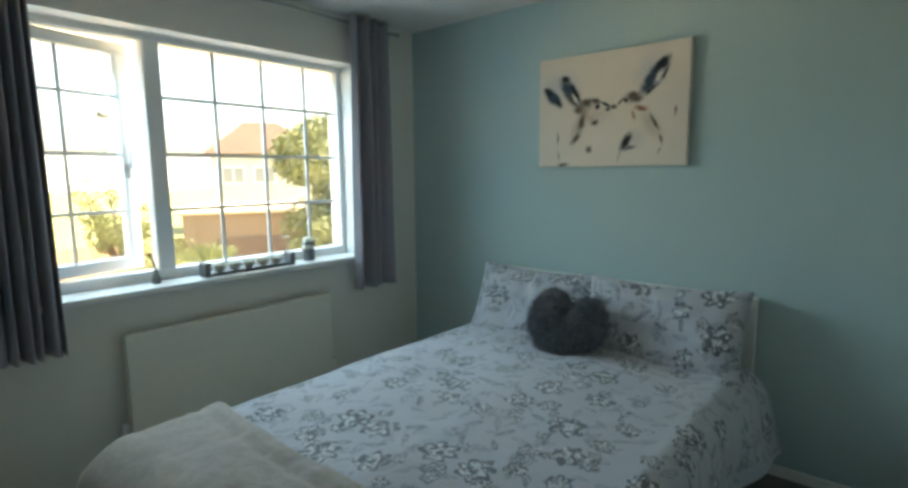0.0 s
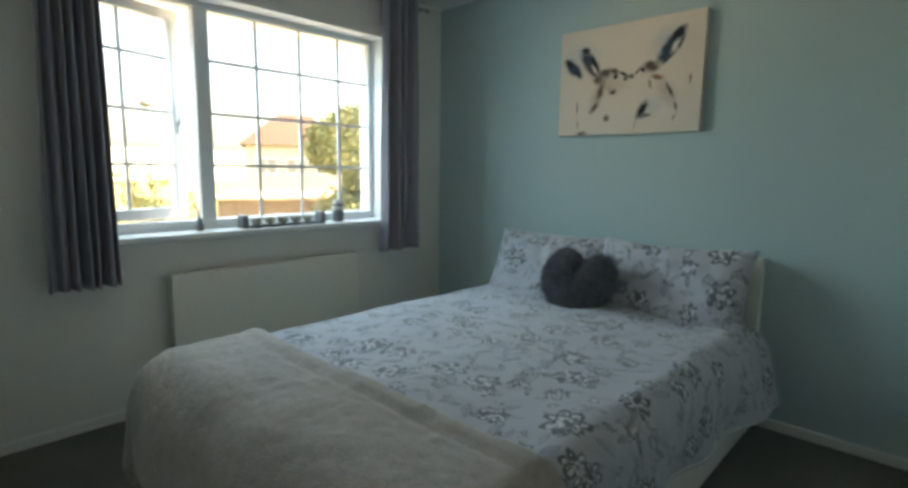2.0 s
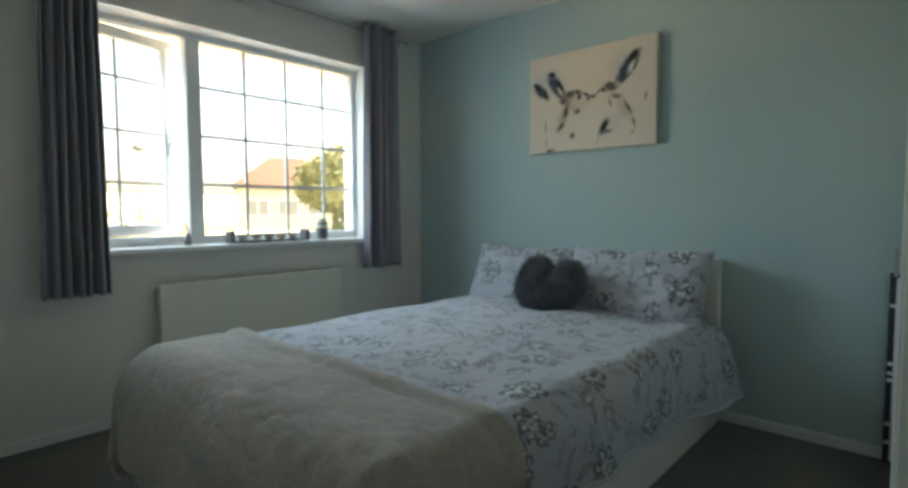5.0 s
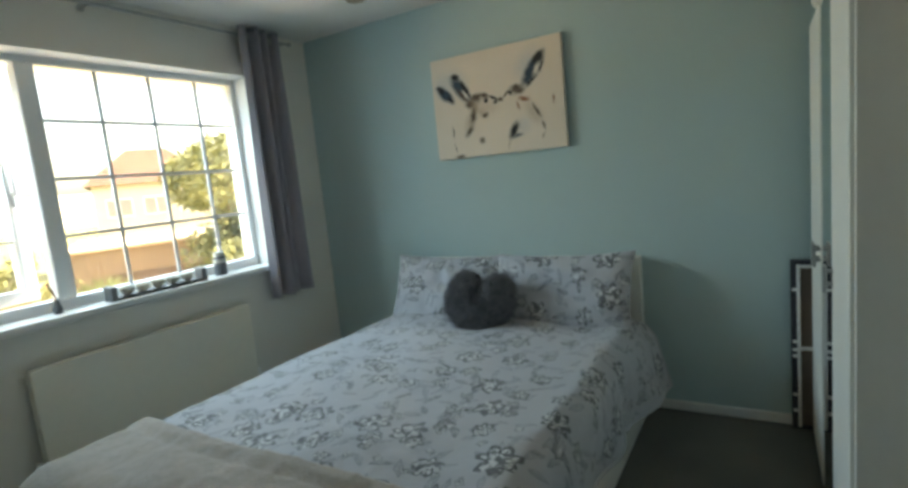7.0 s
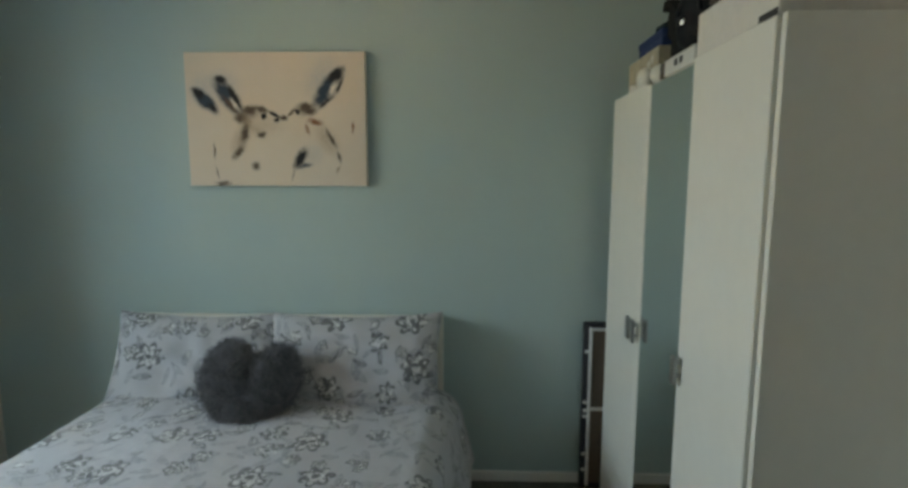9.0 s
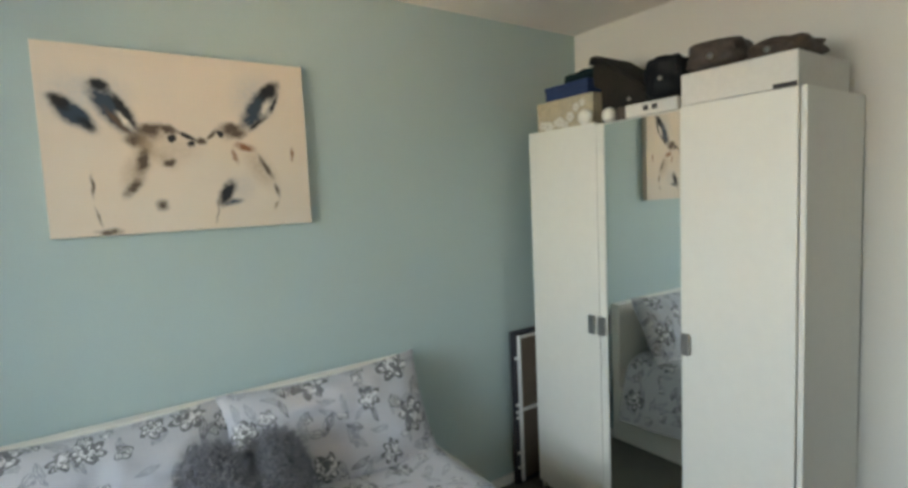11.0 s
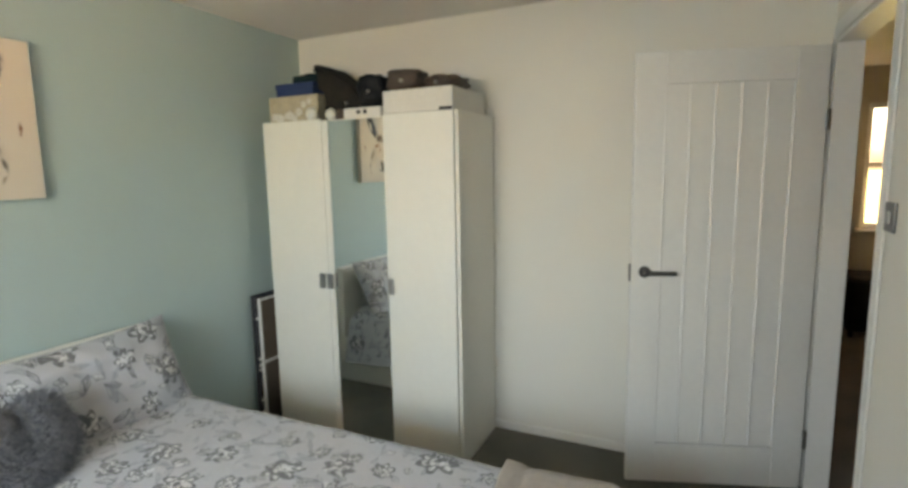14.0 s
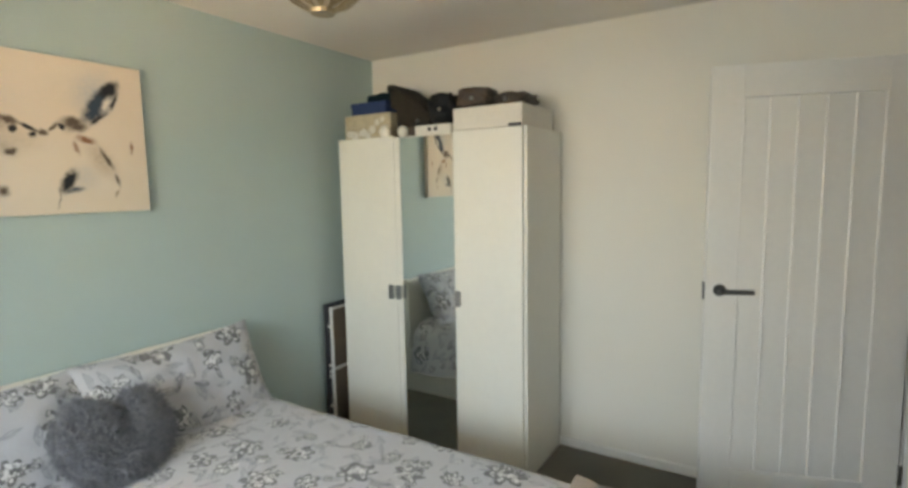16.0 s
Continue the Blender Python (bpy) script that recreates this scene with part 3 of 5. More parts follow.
sash = sash_part("casement", (GX - 0.03, CY0, CZ0), (GX + 0.03, CY1, CZ0 + 0.06), UPVC, win)
sash_part("sash_rail", (GX - 0.03, CY0, CZ1 - 0.055), (GX + 0.03, CY1, CZ1), UPVC, sash)
sash_part("sash_stile", (GX - 0.03, CY0, CZ0 + 0.06), (GX + 0.03, CY0 + 0.055, CZ1 - 0.055), UPVC, sash)
sash_part("sash_stile", (GX - 0.03, CY1 - 0.06, CZ0 + 0.06), (GX + 0.03, CY1, CZ1 - 0.055), UPVC, sash)
pane = sash_part("pane", (GX - 0.004, CY0 + 0.055, CZ0 + 0.06), (GX + 0.002, CY1 - 0.06, CZ1 - 0.055), GLASS, sash, 0)
pane.visible_shadow = False
ymid = -2.03
sash_part("glazing_bar", (GX - 0.008, ymid - 0.008, CZ0 + 0.06), (GX + 0.006, ymid + 0.008, CZ1 - 0.055), BAR, sash, 0.002)
for z in ROWS_Z:
    sash_part("glazing_bar", (GX - 0.0095, CY0 + 0.055, z - 0.008), (GX + 0.0075, CY1 - 0.06, z + 0.008), BAR, sash, 0.002)
hb = box((GX + 0.03, CY1 - 0.045, 1.42), (GX + 0.045, CY1 - 0.02, 1.49), 0.004, m=swing)
box((GX + 0.045, CY1 - 0.042, 1.47), (GX + 0.06, CY1 - 0.024, 1.585), 0.005, bm=hb, m=swing)
part("window_handle", hb, UPVC, sash, "white casement handle")
part("window_sill", box((GX + 0.04, WY0 - 0.03, WZ0 - 0.03), (0.045, WY1 + 0.03, WZ0 + 0.004), 0.008), GLOSS, win, "white gloss painted sill board")
# white plaster lining of the opening
bm = bmesh.new()
box((GX + 0.04, WY1 - 0.004, WZ0 + 0.004), (0.003, WY1 + 0.002, WZ1 - 0.004), bm=bm)
box((GX + 0.04, WY0 - 0.002, WZ0 + 0.004), (0.003, WY0 + 0.004, WZ1 - 0.004), bm=bm)
box((GX + 0.04, WY0 - 0.002, WZ1 - 0.004), (0.003, WY1 + 0.002, WZ1 + 0.002), bm=bm)
part("reveal_lining", bm, GLOSS, win)


# ---- doorway and door ----
door = thing("door_1", (3.44, -D + 0.02, 0), "white boarded cottage door standing wide open", "door", kind="structure")
AW = 0.065
part("architrave", box((DX0 - AW, -D + 0.001, 0), (DX0, -D + 0.009, DZ + AW), 0.005), GLOSS, door)
part("architrave", box((DX1, -D + 0.001, 0), (W - 0.002, -D + 0.009, DZ + AW), 0.005), GLOSS, door)
part("architrave", box((DX0, -D + 0.001, DZ), (DX1, -D + 0.009, DZ + AW), 0.005), GLOSS, door)
part("door_lining", box((DX0 - 0.002, -D - 0.102, 0), (DX0 + 0.012, -D + 0.0, DZ - 0.004), 0.003), GLOSS, door)
part("door_lining", box((DX1 - 0.012, -D - 0.102, 0), (DX1 + 0.002, -D + 0.0, DZ - 0.004), 0.003), GLOSS, door)
part("door_lining", box((DX0 + 0.012, -D - 0.102, DZ - 0.016), (DX1 - 0.012, -D + 0.0, DZ + 0.002), 0.003), GLOSS, door)
LW, LH = 0.80, 2.032
leaf_pose = Matrix.Translation((3.462, -D + 0.022, 0.008)) @ Matrix.Rotation(math.atan2(0.765, -0.248), 4, 'Z')
# local x runs from the hinges to the latch, local +y towards the bed


def leaf_box(lo, hi, bev=0.0, bm=None):
    return box(lo, hi, bev, bm=bm, m=leaf_pose)


SW = 0.132
leaf = part("leaf", leaf_box((SW - 0.01, -0.007, 0.19), (LW - SW + 0.01, 0.007, LH - 0.13)), GLOSS, door)
part("stile", leaf_box((0, -0.018, 0), (SW, 0.018, LH), 0.003), GLOSS, leaf)
part("stile", leaf_box((LW - SW, -0.018, 0), (LW, 0.018, LH), 0.003), GLOSS, leaf)
part("rail", leaf_box((SW, -0.018, LH - 0.14), (LW - SW, 0.018, LH), 0.003), GLOSS, leaf)
part("rail", leaf_box((SW, -0.018, 0), (LW - SW, 0.018, 0.20), 0.003), GLOSS, leaf)
NB = 5
bw = (LW - 2 * SW) / NB
for i in range(NB):
    x = SW + i * bw
    for s in (1, -1):
        lo = (x + 0.005, min(0.006 * s, 0.0135 * s), 0.201)
        hi = (x + bw - 0.005, max(0.006 * s, 0.0135 * s), LH - 0.141)
        part("board", leaf_box(lo, hi, 0.003), GLOSS, leaf)
for i in range(NB + 1):
    x = SW + i * bw
    part("bead", leaf_box((x - 0.006, -0.020, 0.202), (x + 0.006, 0.020, LH - 0.142), 0.0055), GLOSS, leaf)
for s in (1, -1):
    bm = bmesh.new()
    at = leaf_pose @ Vector((LW - 0.06, 0.018 * s, 1.047))
    out = (leaf_pose.to_3x3() @ Vector((0, s, 0)))
    along = (leaf_pose.to_3x3() @ Vector((-1, 0, 0)))
    rod(at, at + out * 0.009, 0.027, seg=20, bm=bm)
    rod(at + out * 0.009, at + out * 0.05, 0.009, bm=bm)
    rod(at + out * 0.048 - along * 0.008, at + out * 0.05 + along * 0.128, 0.011, 0.010, bm=bm)
    part("door_handle", bm, DARK_STEEL, leaf, "dark steel lever handle on a round rose", smooth=False)
part("latch", leaf_box((LW - 0.001, -0.012, 1.0), (LW + 0.006, 0.012, 1.08), 0.0015), BLACK_METAL, leaf)
for z in (0.25, 1.72):
    part("hinge", leaf_box((-0.012, 0.012, z - 0.045), (0.004, 0.026, z + 0.045), 0.003), STEEL, leaf)

# ---- landing and the far room seen through the doorway ----
LX1, LY1 = 6.7, -4.3
solid("floor_landing", box((1.4, LY1, -0.12), (LX1, -D, -0.0)), LANDING_CARPET, (2, -3, 0), "brown landing carpet", "floor", kind="structure")
bm = bmesh.new()
box((W + 0.1, -D - 0.1, -0.12), (LX1, -D, H), bm=bm)
solid("wall_landing_north", bm, LANDING, (4, -2.9, 0), "taupe painted landing wall", "wall", kind="structure")
solid("wall_landing_south", box((1.3, LY1 - 0.1, -0.12), (LX1 + 0.1, LY1, H)), LANDING, (2, -4.3, 0), "taupe painted landing wall", "wall", kind="structure")
solid("wall_landing_west", box((1.3, LY1, -0.12), (1.4, -D - 0.1, H)), LANDING, (1.3, -3.5, 0), "taupe painted landing wall", "wall", kind="structure")
bm = bmesh.new()
FY0, FY1, FZ0, FZ1 = -4.22, -3.78, 0.93, 2.08
box((LX1, LY1, -0.12), (LX1 + 0.15, FY0, H), bm=bm)
box((LX1, FY1, -0.12), (LX1 + 0.15, -D, H), bm=bm)
box((LX1, FY0, -0.12), (LX1 + 0.15, FY1, FZ0), bm=bm)
box((LX1, FY0, FZ1), (LX1 + 0.15, FY1, H), bm=bm)
solid("wall_landing_east", bm, LANDING, (LX1, -3.5, 0), "taupe far wall with a small window", "wall", kind="structure")
solid("ceiling_landing", box((1.3, LY1 - 0.1, H), (LX1 + 0.15, -D - 0.1, H + 0.25)), CEIL, (2, -3, H), "plain white landing ceiling", "ceiling", kind="structure")
solid("ceiling_hall", box((W + 0.1, -D - 0.1, H), (LX1 + 0.15, 0.25, H + 0.25)), CEIL, (4, -2, H), "plain white ceiling of the next room", "ceiling", kind="structure")
fw = thing("window_2", (LX1 + 0.08, -3.9, FZ0), "small white framed window at the landing's end", "window", kind="structure")
for lo, hi in (((LX1 + 0.05, FY0, FZ0), (LX1 + 0.1, FY0 + 0.05, FZ1)), ((LX1 + 0.05, FY1 - 0.05, FZ0), (LX1 + 0.1, FY1, FZ1)),
               ((LX1 + 0.05, FY0 + 0.05, FZ0), (LX1 + 0.1, FY1 - 0.05, FZ0 + 0.05)), ((LX1 + 0.05, FY0 + 0.05, FZ1 - 0.05), (LX1 + 0.1, FY1 - 0.05, FZ1)),
               ((LX1 + 0.05, FY0 + 0.05, 1.5), (LX1 + 0.1, FY1 - 0.05, 1.54))):
    part("window_frame", box(lo, hi, 0.006), UPVC, fw)
pane = part("pane", box((LX1 + 0.07, FY0 + 0.05, FZ0 + 0.05), (LX1 + 0.075, FY1 - 0.05, FZ1 - 0.05)), GLASS, fw)
pane.visible_shadow = False
part("window_sill", box((LX1 - 0.08, FY0 - 0.03, FZ0 - 0.03), (LX1 + 0.05, FY1 + 0.03, FZ0), 0.006), GLOSS, fw)
solid("baseboard", box((LX1 - 0.016, LY1, 0), (LX1, -D - 0.1, 0.09), 0.004), GLOSS, (LX1, -3.5, 0), "white skirting board on the landing", "baseboard", kind="structure")
chest = thing("storage_chest", (LX1 - 0.3, -3.95, 0), "dark low storage chest under the landing window", "chest")
part("body", box((LX1 - 0.45, -4.15, 0.05), (LX1 - 0.05, -3.66, 0.5), 0.012), CHARCOAL, chest)
part("lid", box((LX1 - 0.47, -4.17, 0.5), (LX1 - 0.04, -3.64, 0.55), 0.012), BLACK, chest)
for x in (LX1 - 0.42, LX1 - 0.09):
    for y in (-4.12, -3.69):
        part("foot", rod((x, y, 0), (x, y, 0.05), 0.02), BLACK, chest)

# light switch beside the doorway
sw = thing("light_switch", (2.54, -D, 1.34), "brushed steel light switch plate on the wall", "light switch")
part("plate", box((2.50, -D + 0.0005, 1.34), (2.585, -D + 0.008, 1.425), 0.002), DARK_STEEL, sw)
part("rocker", box((2.53, -D + 0.008, 1.365), (2.555, -D + 0.013, 1.40), 0.002), STEEL, sw)


# ---- radiator ----
rad = thing("radiator", (0.05, -1.4, 0.2), "cream flat-fronted panel radiator under the window", "radiator")
part("front_panel", box((0.072, -1.965, 0.215), (0.09, -0.835, 0.71), 0.006), CREAM, rad)
part("back_panel", box((0.025, -1.945, 0.23), (0.035, -0.855, 0.69), 0.003), CREAM, rad)
part("top_grille", box((0.03, -1.955, 0.692), (0.072, -0.845, 0.702), 0.002), CREAM, rad)
for y in (-1.963, -0.845):
    part("side_panel", box((0.028, y, 0.22), (0.0715, y + 0.008, 0.69), 0.002), CREAM, rad)
fins = bmesh.new()
for i in range(46):
    y = -1.93 + i * 0.0233
    box((0.036, y, 0.25), (0.071, y + 0.004, 0.688), bm=fins)
part("fins", fins, CREAM, rad)
for y in (-1.7, -1.1):
    part("bracket", box((0.0, y - 0.015, 0.3), (0.026, y + 0.015, 0.6)), STEEL, rad)
for y, s in ((-1.985, -1), (-0.815, 1)):
    bm = rod((0.055, y, 0.0), (0.055, y, 0.235), 0.0075)
    rod((0.055, y - 0.022 * s, 0.235), (0.055, y + 0.012 * s, 0.235), 0.011, bm=bm)
    rod((0.055, y, 0.215), (0.055, y, 0.29), 0.016, 0.014, bm=bm)
    part("valve", bm, UPVC, rad, "white valve and pipe")


# ---- curtains and pole ----
pole = thing("curtain_pole", (0.085, -1.4, 2.335), "slim grey metal curtain pole with ball ends", "curtain pole")
PZ, PX = 2.335, 0.085
part("pole", rod((PX, -2.66, PZ), (PX, -0.235, PZ), 0.008, seg=16), STEEL, pole, smooth=False)
for y in (-2.675, -0.22):
    part("finial", ball((PX, y, PZ), 0.015), STEEL, pole, smooth=True)
for y in (-2.60, -1.45, -0.265):
    bm = rod((0.0, y, PZ), (PX, y, PZ), 0.006)
    rod((0.0, y, PZ), (0.006, y, PZ), 0.018, bm=bm, seg=16)
    part("bracket", bm, STEEL, pole)


def curtain(name, ya, yb, yat, ybt, folds, seed, label):
    """Hanging eyelet curtain; ya, yb at the hem, yat, ybt at the heading."""
    rng = random.Random(seed)
    ph = [rng.uniform(0, 6.28) for _ in range(4)]
    z0, z1 = 0.695, 2.382

    def fn(u, v):
        z = z1 + (z0 - z1) * v
        spread = v ** 0.8
        y0 = yat + (ya - yat) * spread
        y1 = ybt + (yb - ybt) * spread
        w = u + 0.022 * math.sin(6.28 * folds * 0.5 * u + ph[0] + 2 * v) * (0.4 + 0.6 * spread) + 0.014 * math.sin(6.28 * folds * 0.31 * u + ph[1])
        y = y0 + (y1 - y0) * w
        amp = 0.042 + 0.016 * math.sin(7 * u + ph[1]) + 0.008 * v * math.sin(11 * u + ph[3])
        x = PX + amp * math.sin(6.28 * folds * u + ph[2] * 0.2 + 0.5 * v * math.sin(3 * u + ph[3]))
        x += 0.006 * math.sin(9 * v + 11 * u) * v + 0.006 * math.sin(6.28 * folds * 2.3 * u + 3 * v + ph[0])
        return (x, y, z)

    c = thing(name, (PX, (ya + yb) / 2, z0), label, "curtain", group="window curtains")
    part("fabric", sheet(fn, 110, 40, 0.003), CURTAIN, c, smooth=True)
    for i in range(int(folds * 2)):
        u = (i + 0.5) / (folds * 2)
        y = yat + (ybt - yat) * u
        bm = bmesh.new()
        seg = 16
        for k in range(seg):
            a0, a1 = 6.283 * k / seg, 6.283 * (k + 1) / seg
            rod((PX + 0.021 * math.cos(a0), y, PZ + 0.021 * math.sin(a0)), (PX + 0.021 * math.cos(a1), y, PZ + 0.021 * math.sin(a1)), 0.0045, seg=6, bm=bm)
        part("eyelet", bm, STEEL, c)
    return c


curtain("curtain", -2.45, -2.185, -2.405, -2.20, 6, 3, "gathered grey curtain hanging at the open casement")
curtain("curtain", -0.635, -0.315, -0.63, -0.325, 3.5, 8, "gathered grey curtain hanging near the teal wall")


# ---- bed ----
BX0, BX1, BY0 = 0.725, 2.245, -2.29
bed = thing("bed", (1.485, -1.1, 0), "white king-size bed frame with a panel headboard", "bed")
part("headboard", box((BX0, -0.075, 0.0), (BX1, -0.02, 0.848), 0.005), FOIL, bed)
part("side_rail", box((BX0, BY0, 0.004), (BX0 + 0.03, -0.075, 0.33), 0.004), FOIL, bed)
part("side_rail", box((BX1 - 0.022, BY0, 0.004), (BX1 + 0.008, -0.075, 0.33), 0.004), FOIL, bed)
part("foot_rail", box((BX0 + 0.03, BY0, 0.004), (BX1 - 0.022, BY0 + 0.03, 0.33), 0.004), FOIL, bed)
part("slat_base", box((BX0 + 0.03, BY0 + 0.03, 0.2), (BX1 - 0.03, -0.075, 0.23)), FOIL, bed)
for x in (BX0 + 0.05, BX1 - 0.11):
    for y in (BY0 + 0.05, -0.2):
        part("leg", box((x, y, 0), (x + 0.06, y + 0.06, 0.2)), FOIL, bed)
mattress = solid("mattress", box((BX0 + 0.06, BY0 + 0.06, 0.23), (BX1 - 0.06, -0.08, 0.485), 0.06, seg=4), SHEET, (1.485, -1.1, 0.23), "white mattress lying in the bed frame", "mattress")

TX0, TX1, TY0, TZ = 0.86, 2.175, -2.18, 0.55


def drape(x, y, top, r=0.16, flare=0.06):
    """Where a cloth point lands that would lie at x, y on a flat bed top."""
    ex = x - TX1 if x > TX1 else (x - TX0 if x < TX0 else 0.0)
    ey = y - TY0 if y < TY0 else 0.0
    d = math.hypot(ex, ey)
    px, py = min(max(x, TX0), TX1), max(y, TY0)
    puff = 0.015 * noise.noise((x * 2.2, y * 2.2, 3.1)) + 0.006 * noise.noise((x * 6.5, y * 5.0, 7.7)) + 0.004 * noise.noise((x * 17, y * 13, 1.3))
    crown = 0.014 * (1 - ((x - 1.49) / 0.75) ** 2)
    if d < 1e-6:
        return Vector((px, py, top + puff + crown))
    dx, dy = ex / d, ey / d
    r *= 1 - 0.34 * max(0, dx) ** 2
    if d < r * math.pi / 2:
        out, down = r * math.sin(d / r), r * (1 - math.cos(d / r))
    else:
        rest = d - r * math.pi / 2
        out, down = r + flare * rest + 0.02 * math.sin(13 * (x * abs(dy) + y * abs(dx)) + 1.0) * min(1, rest * 5), r + rest
    edge_crown = 0.014 * (1 - ((px - 1.49) / 0.75) ** 2)
    swell = puff * min(1, d * 6)
    return Vector((px + dx * (out + swell), py + dy * (out + swell), top - down + puff * max(0, 1 - d * 5) + edge_crown))


def duvet_fn(u, v):
    y = -0.18 + (-2.47 + 0.18) * v
    right = 0.365 + 0.025 * math.sin(4 * v + 1)
    if v < 0.25:
        right += 0.02
    x = TX0 - 0.34 + (TX1 + right - TX0 + 0.34) * u
    p = drape(x, y, TZ)
    # soft creases running towards the foot
    if TX0 < x < TX1 and y > TY0:
        p.z += 0.008 * math.sin(9 * x + 4 * y + 3 * noise.noise((x * 1.5, y * 1.5, 0))) * noise.noise((x * 2, y * 2, 5.5))
        # two pressed folds across the bed, above the throw
        p.z += 0.008 * math.exp(-((y + 1.70 + 0.05 * math.sin(4 * x)) / 0.02) ** 2) * max(0, math.sin(2.4 * (x - 0.9)))
        p.z += 0.006 * math.exp(-((y + 1.52 - 0.12 * (x - 1.4)) / 0.018) ** 2) * max(0, math.sin(3.0 * (x - 1.0)))
    p.x += 0.11 * max(0, 1 - v * 3.5) ** 1.5 * max(0, u - 0.80) / 0.20
    return p


duvet = solid("duvet", sheet(duvet_fn, 120, 110, -0.02, uv=lambda u, v: (u * 2.1, v * 2.24)), DUVET, (1.485, -1.1, 0.55),
              "pale grey duvet cover printed with charcoal flowers", "duvet", smooth=True)


hem = bmesh.new()
for a, b in [((1.0, i / 60), (1.0, (i + 1) / 60)) for i in range(60)] + [((i / 60, 0.0), ((i + 1) / 60, 0.0)) for i in range(60)]:
    rod(duvet_fn(*a), duvet_fn(*b), 0.007, seg=6, bm=hem)
part("hem", hem, GREY_COTTON, duvet, "pale stitched edge")


def throw_xy(u, v):
    y0 = -1.855 - 0.07 * math.sin(math.pi * u) ** 1.3
    y = y0 + (-2.69 + 0.06 * u - y0) * v
    x = TX0 - 0.40 + (TX1 + 0.25 - TX0 + 0.40) * u
    return x, y


def throw_fn(u, v):
    x, y = throw_xy(u, v)
    p = drape(x, y, TZ + 0.028, r=0.195)
    # the folded hem lies as a raised band along the edge
    p.z += 0.008 / (1 + math.exp((v - 0.06) / 0.006)) - 0.004 * math.exp(-((v - 0.095) / 0.012) ** 2)
    p.z += 0.003 * noise.noise((x * 9, y * 9, 2.2)) + 0.003 * noise.noise((x * 31, y * 31, 4.2))
    return p


throw = thing("throw_blanket", (1.485, -2.1, 0.56), "taupe woollen throw folded over the foot of the bed", "blanket")
part("cloth", sheet(throw_fn, 220, 100, -0.014, uv=lambda u, v: (u * 2.0, v * 0.8)), THROW, throw, smooth=True)
rng = random.Random(5)
for i in range(30):
    v = (i + 0.5) / 30
    p = throw_fn(1.0, v)
    bm = bmesh.new()
    for strand in range(3):
        q = p + Vector((0.006 + 0.003 * strand, (strand - 1) * 0.004, 0.004))
        for k in range(5):
            step = Vector((rng.uniform(-0.004, 0.009), rng.uniform(-0.006, 0.006), -0.023))
            rod(q, q + step, 0.0040 - 0.0003 * k, 0.0037 - 0.0003 * k, seg=6, bm=bm)
            q = q + step
    ball(p + Vector((0.008, 0, -0.012)), 0.0085, 1, bm)
    part("tassel", bm, THROW, throw)


def pillow_bm(w, h, t, seed, sag=0.0):
    """Plump pillow with pinched corners, in its own x (width), z (height), y (thickness)."""
    bm = bmesh.new()
    layer = bm.loops.layers.uv.new("UVMap")
    nu, nv = 36, 26
    sides = []
    for s in (-1, 1):
        grid = []
        for i in range(nu + 1):
            row = []
            for j in range(nv + 1):
                a, b = 2 * i / nu - 1, 2 * j / nv - 1
                x = a * w / 2 * (1 - 0.05 * (1 - b * b) * abs(a) ** 5)
                z = b * h / 2 * (1 - 0.06 * (1 - a * a) * abs(b) ** 5)
                fat = (max(0, 1 - abs(a) ** 3.2) * max(0, 1 - abs(b) ** 3.2)) ** 0.6
                y = s * t / 2 * fat * (1 + 0.25 * noise.noise((a * 2 + seed, b * 2, s)))
                y += 0.014 * noise.noise((a * 4 + seed, b * 5, 1.0)) * fat + 0.006 * math.sin(9 * a + 7 * b + 4 * noise.noise((a * 2, b * 2, seed))) * fat
                z -= sag * (1 - a * a) * max(0, b)
                row.append(bm.verts.new((x, y, z)))
            grid.append(row)
        sides.append(grid)
        for i in range(nu):
            for j in range(nv):
                vs = (grid[i][j], grid[i + 1][j], grid[i + 1][j + 1], grid[i][j + 1])
                f = bm.faces.new(vs if s < 0 else vs[::-1])
                ij = ((i, j), (i + 1, j), (i + 1, j + 1), (i, j + 1))
                for lp, (p, q) in zip(f.loops, ij if s < 0 else ij[::-1]):
                    lp[layer].uv = (p / nu * w + seed * 0.37, q / nv * h + seed * 0.71)
    bmesh.ops.remove_doubles(bm, verts=bm.verts, dist=1e-5)
    return bm


def pillow(m, seed, label):
    bm = pillow_bm(0.78, 0.455, 0.15, seed, 0.01)
    me = bpy.data.meshes.new("pillow")
    bm.to_mesh(me)
    bm.free()
    me.materials.append(DUVET)
    ob = new("pillow", shaded(me, True))
    ob.matrix_world = m
    return tagged(ob, label, "pillow", "bed pillows")


pillow(pose(1.138, -0.225, 0.676, -24, 0.5, 0), 3.7, "grey floral pillow leaning on the white headboard")
pillow(pose(1.86, -0.25, 0.687, -25, -1.0, -1), 2.9, "grey floral pillow with ruffled corner, overlapping its neighbour")


